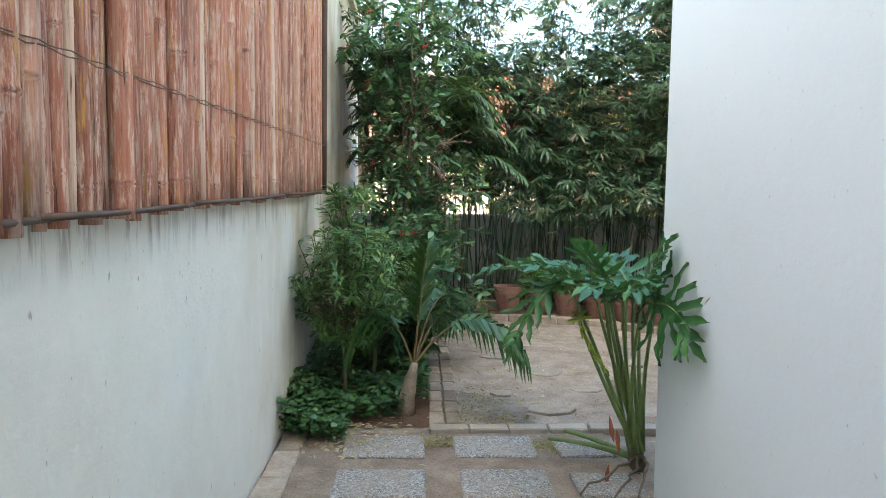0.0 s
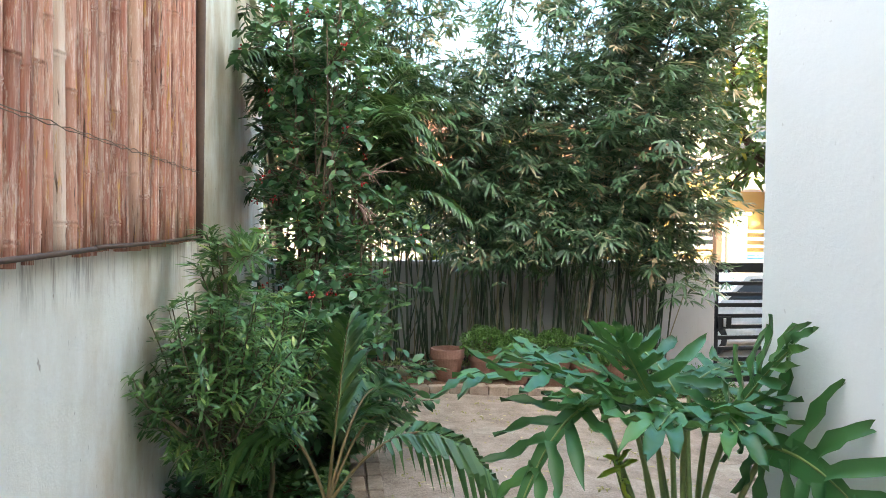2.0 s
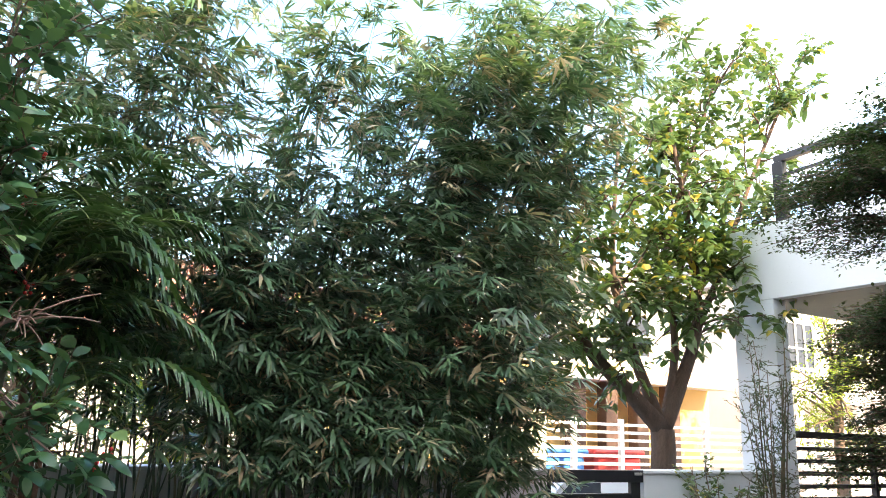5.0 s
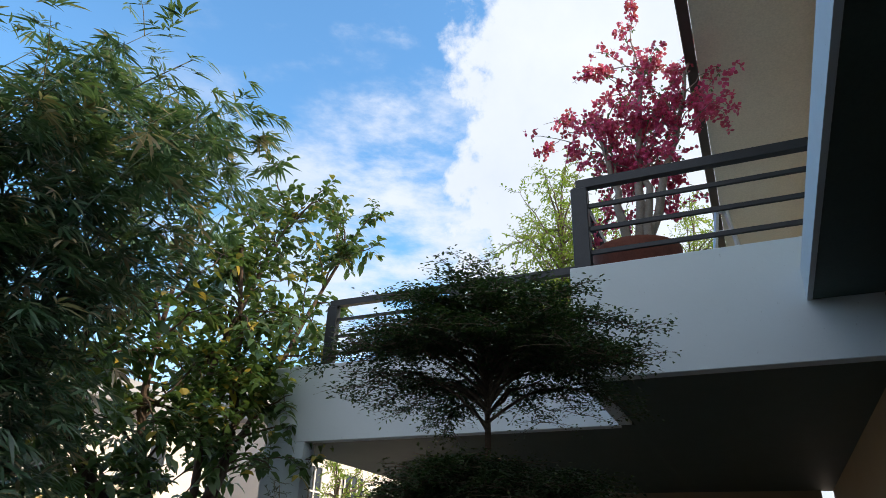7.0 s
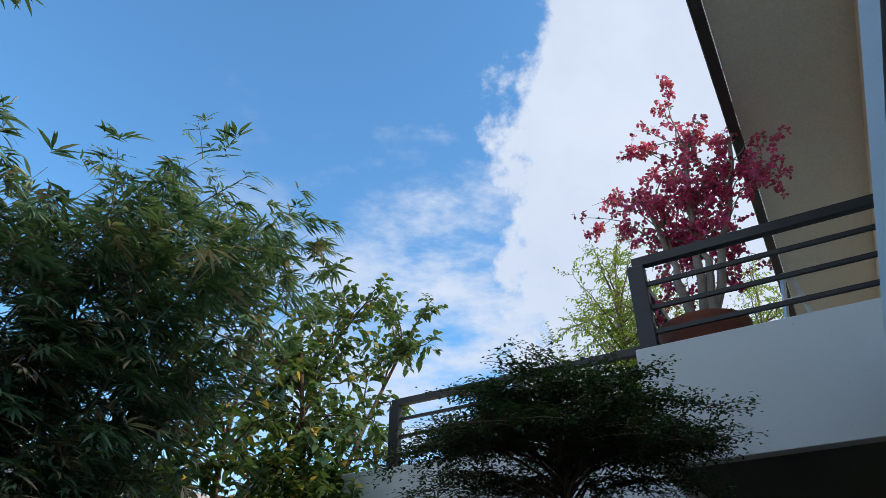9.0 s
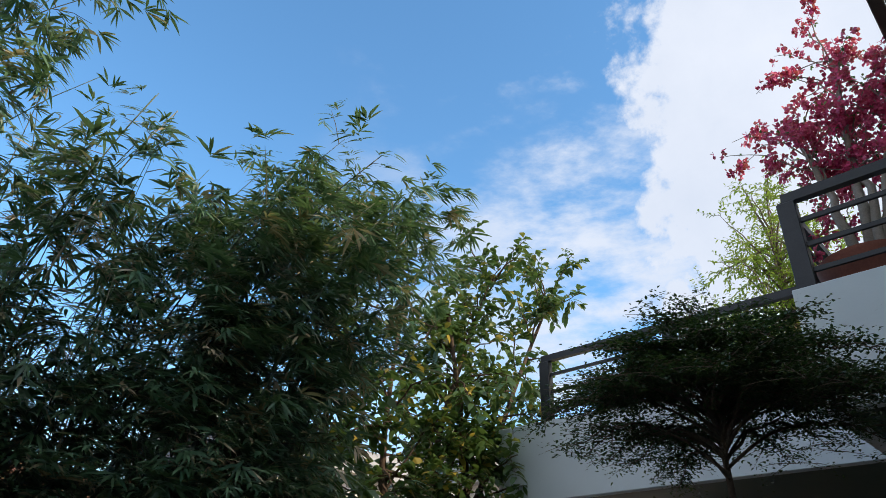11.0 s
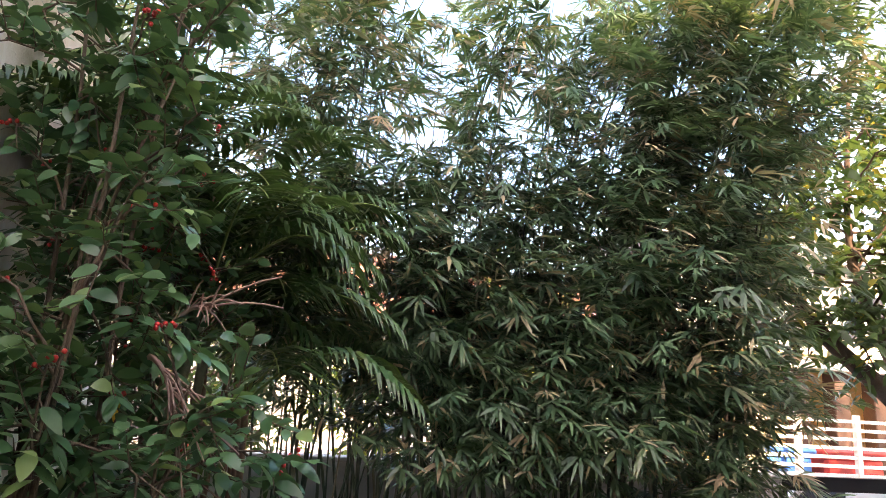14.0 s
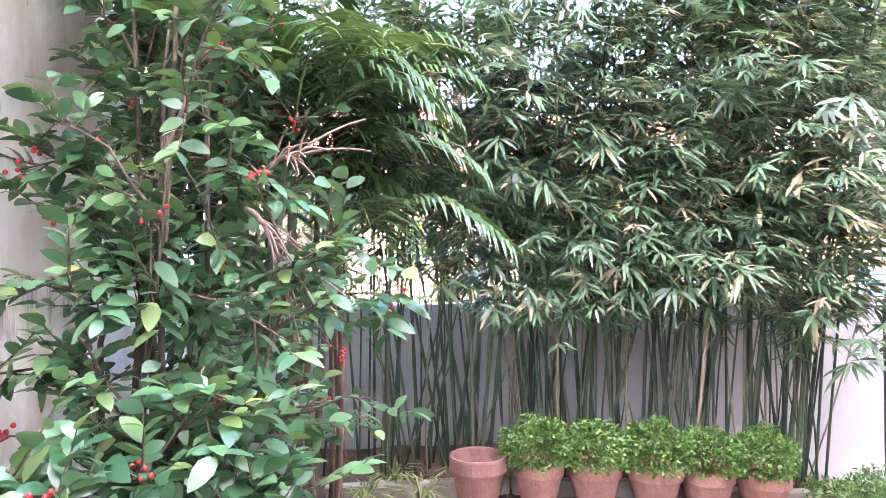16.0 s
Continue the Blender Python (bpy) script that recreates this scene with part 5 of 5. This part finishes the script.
def street_tree(x, y, z):
    top = thing("street_tree", "leafy tree with a forked dark brown trunk behind the garden wall", "tree", (x, y, z))
    wood, fol = Geo(), Geo()
    org = np.array((x, y, z))
    fork = np.array((7.62, 11.0, 1.85)) - org
    wood.tube(bend((0, 0, 0), fork, (0.03, 0, 0), 8, 0.01), np.linspace(0.20, 0.17, 8), 12)
    limbs = [[(7.0, 11.0, 2.35), (6.3, 11.0, 2.85), (5.7, 10.9, 3.5), (5.6, 10.8, 5.0)],
             [(7.35, 11.1, 2.6), (7.1, 11.2, 3.3), (6.9, 11.2, 4.2), (7.1, 11.2, 6.2)],
             [(8.0, 11.0, 2.5), (8.45, 11.0, 3.4), (8.45, 11.0, 4.3), (8.0, 11.0, 6.6)],
             [(8.3, 11.1, 3.0), (9.0, 11.1, 4.2), (9.9, 11.1, 6.0), (11.2, 11.1, 8.2)],
             [(8.1, 11.1, 3.1), (7.9, 11.2, 4.4), (8.7, 11.3, 6.2), (9.5, 11.3, 8.0)]]
    for k, pts in enumerate(limbs):
        line = np.array([fork] + [np.array(p) - org for p in pts])
        path = at_path(line, np.linspace(0, 1, 14))
        path[1:-1] = (path[:-2] + path[1:-1] * 2 + path[2:]) / 4
        wood.tube(path, np.linspace((0.14, 0.10, 0.13, 0.07, 0.07)[k], 0.025, 14), 9)
        for s in np.linspace(0.46, 1.0, 15):
            c = at_path(path, np.array([s]))[0]
            for _ in range(2):
                d = rand_dir(1, 0.35)[0]
                q = bend(c, c + d * RNG.uniform(0.5, 1.25), (0, 0, 0.08), 6, 0.02)
                wood.tube(q, np.linspace(0.022, 0.006, 6), 5, False)
                m = 6
                roots = at_path(q, RNG.uniform(0.25, 1, m))
                leafy_twigs(wood, fol, roots, unit(rand_dir(m, 0.25) + d * 0.5), 0.42, 0.21, 0.46, 9, 0.4)
    part("trunk", wood, surf("dark_brown_bark", (0.055, 0.036, 0.026), (0.12, 0.08, 0.055), 14, 70, 0.9, 0.9, stretch=(1, 1, 0.35), dist=0.02), top, "forked dark brown trunk and limbs", True)
    part("crown", fol, L_TREE, top, kind="stuff")
    return top


street_tree(7.56, 11.0, -0.33)
planter = Geo().box(6.9, 8.3, 10.6, 11.5, -0.36, 1.25, 0.02)
whole("tree_planter", planter, M_WHITE, "white masonry planter round the street tree", "planter")

pot = thing("potted_shrub", "red clay pot with a thin small-leaved shrub by the wall", "potted plant", (6.95, 9.45, -0.34))
part("pot", Geo().turned([(0.18, 0), (0.24, 0.16), (0.28, 0.36), (0.29, 0.5), (0.28, 0.54), (0.30, 0.545), (0.30, 0.57), (0.27, 0.57), (0.26, 0.50)], 36), surf("red_glazed_clay", (0.15, 0.045, 0.035), (0.22, 0.065, 0.05), 6, 40, 0.5, 0.1), pot, "rounded red clay pot", True)
part("soil", Geo().turned([(0.25, 0.46), (0.262, 0.51), (0.15, 0.53)], 24), M_SOIL, pot)
wood, fol = Geo(), Geo()
for k in range(13):
    a = k * 2.4
    e = (0.62 * math.cos(a) * RNG.uniform(0.3, 1), 0.55 * math.sin(a) * RNG.uniform(0.3, 1), RNG.uniform(1.2, 1.95))
    p = bend((0.03 * math.cos(a), 0.03 * math.sin(a), 0.5), e, (0, 0, -0.1), 9, 0.02)
    wood.tube(p, np.linspace(0.018, 0.004, 9), 6)
    for s in RNG.uniform(0.35, 1.0, 15):
        c = at_path(p, np.array([s]))[0]
        leafy_twigs(wood, fol, [c], [rand_dir(1, 0.3)[0]], 0.26, 0.075, 0.5, 12)
part("branchwork", wood, M_BARK, pot, smooth=True, kind="stuff")
part("foliage", fol, L_TREE, pot, kind="stuff")


def dark_shrub(x, y, h, label, leaf=0.075):
    top = thing("upright_shrub", label, "shrub", (x, y, -0.34), "shrubs by the carport")
    wood, fol = Geo(), Geo()
    for k in range(13):
        e = (RNG.normal(0, 0.22), RNG.normal(0, 0.22), h * RNG.uniform(0.7, 1.0))
        p = bend((RNG.normal(0, 0.05), RNG.normal(0, 0.05), 0), e, (0.05, 0, 0), 10, 0.01)
        wood.tube(p, np.linspace(0.014, 0.004, 10), 5)
        for s in np.linspace(0.22, 1.0, 22):
            c = at_path(p, np.array([s]))[0]
            d = rand_dir(1, 0.5)[0]
            leafy_twigs(wood, fol, [c], [d], 0.24, leaf, 0.2, 12, 0.2)
    part("branchwork", wood, M_STEM, top, smooth=True, kind="stuff")
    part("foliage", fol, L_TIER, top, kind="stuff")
    return top


dark_shrub(7.62, 9.3, 3.45, "tall dark narrow-leaved shrub beside the carport column")
dark_shrub(7.7, 8.8, 1.6, "dark shrub at the foot of the garden wall")
dark_shrub(6.6, 8.0, 1.3, "low dark shrub in the yard corner")

# ---- balcony things ----
boug = thing("potted_bougainvillea", "flowering pink bougainvillea in a large clay bowl on the balcony", "potted plant", (7.45, 5.04, 4.80))
part("bowl", Geo().turned([(0.28, 0), (0.40, 0.16), (0.46, 0.40), (0.47, 0.44), (0.44, 0.45), (0.40, 0.40)], 32), surf("orange_clay", (0.16, 0.05, 0.035), (0.24, 0.08, 0.05), 7, 50, 0.8, 0.2), boug, "wide red-brown clay bowl", True)
part("soil", Geo().turned([(0.38, 0.36), (0.41, 0.40), (0.2, 0.43)], 24), M_SOIL, boug)
wood, fol, gr = Geo(), Geo(), Geo()
forks = []
for e in ((0.0, 0.30, 2.2), (0.0, -0.75, 2.7), (-0.05, -0.25, 2.9), (0.1, -0.1, 2.1)):
    p = bend((RNG.normal(0, 0.03), RNG.normal(0, 0.04), 0.38), e, (0.05, RNG.normal(0, 0.1), 0), 9, 0.02)
    wood.tube(p, np.linspace(0.06, 0.02, 9), 8)
    forks.append(p)
for p in forks:
    for s in RNG.uniform(0.5, 1.0, 20):
        c = at_path(p, np.array([s]))[0]
        d = unit(rand_dir(1, 0.6)[0] * [0.8, 1.15, 1.0])
        q = bend(c, c + d * RNG.uniform(0.4, 1.05), (0, 0, 0.10), 7, 0.02)
        wood.tube(q, np.linspace(0.010, 0.003, 7), 4, False)
        for s2 in RNG.uniform(0.3, 1.02, 11):
            k = at_path(q, np.array([s2]))[0] + RNG.normal(scale=0.035, size=3)
            if RNG.random() < 0.54:
                for _ in range(RNG.integers(3, 8)):
                    c2 = k + RNG.normal(scale=0.04, size=3)
                    leaves(fol, np.repeat(c2[None], 3, 0), rand_dir(3), rand_dir(3), 0.058, 0.048, 0.1, 0.5)
            elif RNG.random() < 0.5:
                leaves(gr, np.repeat(k[None], 3, 0), rand_dir(3), rand_dir(3, 1), 0.04, 0.025, 0.2)
part("branchwork", wood, surf("pale_twisted_bark", (0.22, 0.19, 0.16), (0.34, 0.30, 0.26), 12, 60, 0.9, 0.5), boug, "pale twisted stems", True, kind="stuff")
part("blossom", fol, L_PINK, boug, "magenta pink papery flowers", kind="stuff")
part("foliage", gr, L_NARROW, boug, kind="stuff")

ladder = thing("step_ladder", "folded aluminium step ladder on the balcony", "ladder", (7.85, 4.15, 4.70))
for s, lean in ((-1, 0.0), (1, 0.0)):
    part("rail", Geo().tube([(0, 0.17 * s + 0.05 * s, 0), (0.0, 0.04 * s, 1.12)], 0.025, 4), M_ALU, ladder)
    part("back_rail", Geo().tube([(0.30, 0.20 * s, 0), (0.03, 0.06 * s, 1.08)], 0.02, 4), M_ALU, ladder)
for k in range(3):
    z = 0.28 + 0.28 * k
    w = 0.20 - 0.15 * z / 1.12
    part("step", Geo().box(-0.04, 0.05, -w, w, z - 0.012, z + 0.012), M_ALU, ladder)
part("top_cap", Geo().box(-0.05, 0.07, -0.08, 0.08, 1.10, 1.15, 0.01), M_ALU, ladder)


def airy_tree(x, y, z, h, rad, mat, label, name="far_tree", leaf=0.12, n=26, group="trees beyond the house", stem=0.035):
    top = thing(name, label, "tree", (x, y, z), group)
    wood, fol = Geo(), Geo()
    wood.tube(bend((0, 0, 0), (0, 0, h * 0.8), (0.05 * h * 0.2, 0, 0), 10, 0.02), np.linspace(stem * h, 0.28 * stem * h, 10), 8)
    for _ in range(n):
        s = RNG.uniform(0.35, 0.8) * h
        d = rand_dir(1, 0.55)[0]
        q = bend((0, 0, s), np.array((0, 0, s)) + d * rad * RNG.uniform(0.6, 1.15), (0, 0, 0.1), 7, 0.03)
        wood.tube(q, np.linspace(0.25 * stem * h, 0.003, 7), 4, False)
        m = 14
        leafy_twigs(wood, fol, at_path(q, RNG.uniform(0.3, 1, m)), rand_dir(m, 0.1), rad * 0.28, leaf, 0.35, 10, 0.4)
    part("trunk", wood, M_BARK, top, smooth=True)
    part("crown", fol, mat, top, kind="stuff")
    return top


airy_tree(14.5, 7.6, -0.3, 12.4, 1.9, L_LIME, "tall airy light-green tree behind the balcony", n=95, stem=0.011)
airy_tree(17.2, 4.9, -0.3, 12.2, 2.2, L_LIME, "tall thin yellow-green tree behind the balcony", n=95, stem=0.011)
airy_tree(17.2, 14.7, -0.35, 5.4, 1.35, L_LIME, "small sunlit lime-green tree across the driveway", n=34)
airy_tree(-0.3, 11.4, -0.35, 3.3, 0.95, L_TREE, "street-side shrub behind the garden wall", "street_shrub", 0.11, 26, "shrubs on the street side")
airy_tree(2.0, 11.4, -0.35, 3.2, 1.0, L_TREE, "street-side shrub behind the garden wall", "street_shrub", 0.11, 26, "shrubs on the street side")
airy_tree(3.6, 11.6, -0.35, 3.0, 0.9, L_TREE, "street-side shrub behind the garden wall", "street_shrub", 0.11, 22, "shrubs on the street side")
airy_tree(1.05, 11.7, -0.35, 2.9, 0.75, L_LIME, "small sunlit shrub on the street side", "street_shrub", 0.10, 22, "shrubs on the street side")
airy_tree(3.2, 14.0, -0.35, 4.2, 1.4, L_LIME, "sunlit yellow-green tree on the street side", n=30)
airy_tree(-1.5, 14.5, -0.35, 5.6, 1.9, L_TREE, "green street tree beyond the garden wall", n=30)

# ---- driveway gate and things beyond the carport ----
dg = thing("driveway_gate", "black driveway gate with flat horizontal slats", "gate")
for x in (9.35, 11.3, 13.2, 15.2):
    part("post", Geo().box(x, x + 0.08, 10.3, 10.38, -0.4, 1.92), M_BLACK, dg)
for k in range(13):
    z = -0.25 + k * 0.175
    part("slat", Geo().box(9.43, 15.2, 10.31, 10.36, z - 0.03, z + (0.03 if k < 12 else 0.07), 0.004), M_BLACK, dg)
drum = thing("plastic_drum", "blue plastic drum by the driveway", "drum", (11.6, 12.2, -0.32))
part("body", Geo().turned([(0.26, 0), (0.29, 0.05), (0.30, 0.3), (0.31, 0.32), (0.30, 0.34), (0.30, 0.6), (0.31, 0.62), (0.30, 0.64), (0.28, 0.88), (0.25, 0.92)], 24), M_BLUE, drum, smooth=True)

# ---- across the street ----


def house_window(parent, x, y, z, w, h, n=2):
    win = part("window", Geo().box(x - w / 2, x + w / 2, y - 0.05, y + 0.05, z, z + h), M_GLASS, parent, "dark glass window")
    for k in range(n + 1):
        xx = x - w / 2 + w * k / n
        part("frame", Geo().box(xx - 0.035, xx + 0.035, y - 0.09, y - 0.052, z - 0.03, z + h + 0.03), M_FENCE, win)
    for zz in (z - 0.04, z + h / 2, z + h + 0.04):
        part("frame", Geo().box(x - w / 2, x + w / 2, y - 0.085, y - 0.054, zz - 0.03, zz + 0.03), M_FENCE, win)


def tiled_roof(parent, x0, x1, y0, y1, z0, z1, mat):
    yr = (y0 + y1) / 2
    rows = 14
    core = Geo().add([(x0, y0, z0), (x0, y1, z0), (x0, yr, z1), (x1, y0, z0), (x1, y1, z0), (x1, yr, z1)], [(0, 1, 2), (3, 5, 4), (0, 3, 4, 1)])
    roof = part("roof", core, mat, parent)
    for side in (0, 1):
        for k in range(rows):
            a, b = k / rows, (k + 1) / rows
            ya, yb = (y0 + (yr - y0) * a, y0 + (yr - y0) * b) if side == 0 else (y1 + (yr - y1) * a, y1 + (yr - y1) * b)
            za, zb = z0 + (z1 - z0) * a, z0 + (z1 - z0) * b
            part("tile_course", Geo().add([(x0, ya, za + 0.06), (x1, ya, za + 0.06), (x1, yb, zb), (x0, yb, zb), (x0, ya, za), (x1, ya, za)], [(0, 1, 2, 3), (4, 5, 1, 0), (0, 3, 4), (1, 5, 2), (3, 2, 5, 4)]), mat, roof)


h1 = thing("street_house", "yellow house with dark brown pillars across the street", "house", (0, 0, 0), "houses across the street")
part("wall", Geo().box(5.0, 17.5, 19.0, 24.0, -0.4, 3.5), M_YELLOW, h1)
for x in (11.8, 12.9, 14.0, 15.2):
    part("pillar", Geo().box(x, x + 0.42, 18.35, 18.75, -0.4, 3.05, 0.02), M_BROWN, h1)
part("canopy", Geo().box(10.5, 17.5, 18.0, 18.99, 3.06, 3.3), M_HOUSEWHITE, h1)
house_window(h1, 9.6, 18.98, 1.5, 1.2, 1.3)
house_window(h1, 7.0, 18.98, 1.5, 1.4, 1.3)
part("upper_wall", Geo().box(9.5, 17.5, 19.6, 24.0, 3.504, 5.9), M_HOUSEWHITE, h1)
house_window(h1, 11.5, 19.58, 4.0, 1.3, 1.2)
house_window(h1, 15.0, 19.58, 4.0, 1.3, 1.2)
tiled_roof(h1, 9.0, 18.0, 19.0, 24.6, 5.9, 7.4, M_ROOFGREY)
tiled_roof(h1, 4.5, 9.45, 18.3, 24.6, 3.5, 5.2, M_ROOFRED)
h2 = thing("street_house", "pale house with a red tiled roof across the street", "house", (0, 0, 0), "houses across the street")
part("wall", Geo().box(-7.0, 3.6, 19.5, 25.0, -0.4, 3.2), M_HOUSEWHITE, h2)
house_window(h2, -3.0, 19.48, 0.8, 1.6, 1.4)
house_window(h2, 2.6, 19.48, 0.9, 1.2, 1.4)
tiled_roof(h2, -7.6, 4.2, 18.8, 25.6, 3.2, 5.6, M_ROOFRED)
h3 = thing("street_house", "white house with railed balconies beyond the driveway", "house", (0, 0, 0), "houses across the street")
part("wall", Geo().box(20.0, 34.0, 19.0, 26.0, -0.4, 6.8), M_HOUSEWHITE, h3)
part("balcony_slab", Geo().box(20.0, 30.0, 17.8, 18.99, 2.9, 3.1), M_HOUSEWHITE, h3)
part("balcony_rail", Geo().box(20.0, 30.0, 17.82, 17.88, 3.85, 3.95), M_FENCE, h3)
for k in range(40):
    part("baluster", Geo().box(20.0 + k * 0.25, 20.06 + k * 0.25, 17.83, 17.87, 3.104, 3.846), M_FENCE, h3)
for x in (20.1, 23.2, 26.4, 29.6):
    part("pillar", Geo().box(x, x + 0.35, 17.9, 18.25, -0.4, 2.896), M_HOUSEWHITE, h3)
for x in (22.0, 25.0, 28.0):
    house_window(h3, x, 18.98, 0.8, 1.4, 1.5, 3)
    house_window(h3, x, 18.98, 3.9, 1.4, 1.7, 3)
tiled_roof(h3, 19.4, 34.6, 18.2, 26.8, 6.8, 8.6, M_ROOFGREY)

fence = thing("street_fence", "white railed fence of the house across the street", "fence")
for k in range(15):
    x = 0.5 + k * 1.45
    part("post", Geo().box(x, x + 0.12, 16.9, 17.02, -0.4, 2.05, 0.01), M_FENCE, fence)
for k in range(10):
    z = 0.25 + k * 0.185
    part("rail", Geo().box(0.5, 21.0, 16.93, 16.98, z - 0.035, z + 0.035), M_FENCE, fence)
post2 = whole("gate_pillar", Geo().box(9.3, 9.75, 16.7, 17.1, -0.4, 2.3, 0.02).box(9.24, 9.81, 16.64, 17.16, 2.3, 2.38, 0.01), M_CREAM, "cream masonry gate pillar in the street fence", "pillar")
post3 = whole("gate_pillar", Geo().box(8.95, 9.1, 16.75, 16.92, -0.4, 2.3, 0.01), M_BROWN, "slim brown post beside the gate pillar", "pillar")
for x, z, mt, lab in ((10.6, 0.0, M_BLUE, "blue"), (12.4, 0.1, M_REDP, "red")):
    crate = thing("covered_stall", "%s covered stack seen through the fence" % lab, "covered stack", (x, 17.7, -0.35))
    part("body", Geo().box(-0.75, 0.75, -0.4, 0.4, 0, 1.5, 0.08), mt, crate)
    part("cover", Geo().box(-0.82, 0.82, -0.46, 0.46, 1.504, 1.66, 0.05), mt, crate)


def car(x, y, label, paint, length=4.2):
    """A parked car, side on to the garden."""
    top = thing("car", label, "car", (x, y, -0.30), "parked cars")
    prof = [(-2.1, 0.35), (-2.12, 0.62), (-1.95, 0.80), (-1.2, 0.92), (-0.62, 1.38), (0.75, 1.42), (1.45, 0.98), (2.0, 0.90), (2.1, 0.62), (2.08, 0.35)]
    gg = Geo()
    n = len(prof)
    v = [(px, yy * (0.80 if pz > 1.1 else 0.86 if pz < 0.5 else 0.88), pz) for yy in (-1, 1) for px, pz in prof]
    gg.add(v, [tuple(range(n))[::-1], tuple(range(n, 2 * n))] + [(k, (k + 1) % n, (k + 1) % n + n, k + n) for k in range(n)])
    body = part("body", gg, paint, top)
    for yy in (-0.885, 0.885):
        s = 1 if yy > 0 else -1
        g2 = Geo().add([(px, s * py, pz) for px, py, pz in ((-1.05, 0.885, 0.97), (-0.58, 0.83, 1.32), (0.05, 0.83, 1.34), (0.05, 0.885, 0.97), (0.12, 0.885, 0.97), (0.12, 0.83, 1.34), (0.70, 0.83, 1.35), (1.22, 0.885, 0.99))], [(0, 1, 2, 3), (4, 5, 6, 7)])
        part("window", g2, M_GLASS, top, "dark side windows")
    for px in (-1.35, 1.32):
        for yy in (-0.82, 0.82):
            w = part("wheel", Geo().tube([(px, yy - 0.1, 0.31), (px, yy - 0.07, 0.31), (px, yy + 0.07, 0.31), (px, yy + 0.1, 0.31)], [0.27, 0.31, 0.31, 0.27], 20), M_RUBBER, top, "black tyre")
            part("rim", Geo().tube([(px, yy - 0.112, 0.31), (px, yy + 0.112, 0.31)], 0.18, 14), M_ALU, w, "silver rim")
    for px, mt in ((-2.08, M_REDP), (2.06, M_ALU)):
        for yy in (-0.6, 0.6):
            part("lamp", Geo().box(px - 0.04, px + 0.05, yy - 0.16, yy + 0.16, 0.66, 0.80, 0.02), mt, top)
    return top


car(7.4, 12.9, "white car parked in the street outside the gate", M_CARWHITE)
car(0.9, 13.4, "blue car parked in the street behind the wall", M_CARBLUE)
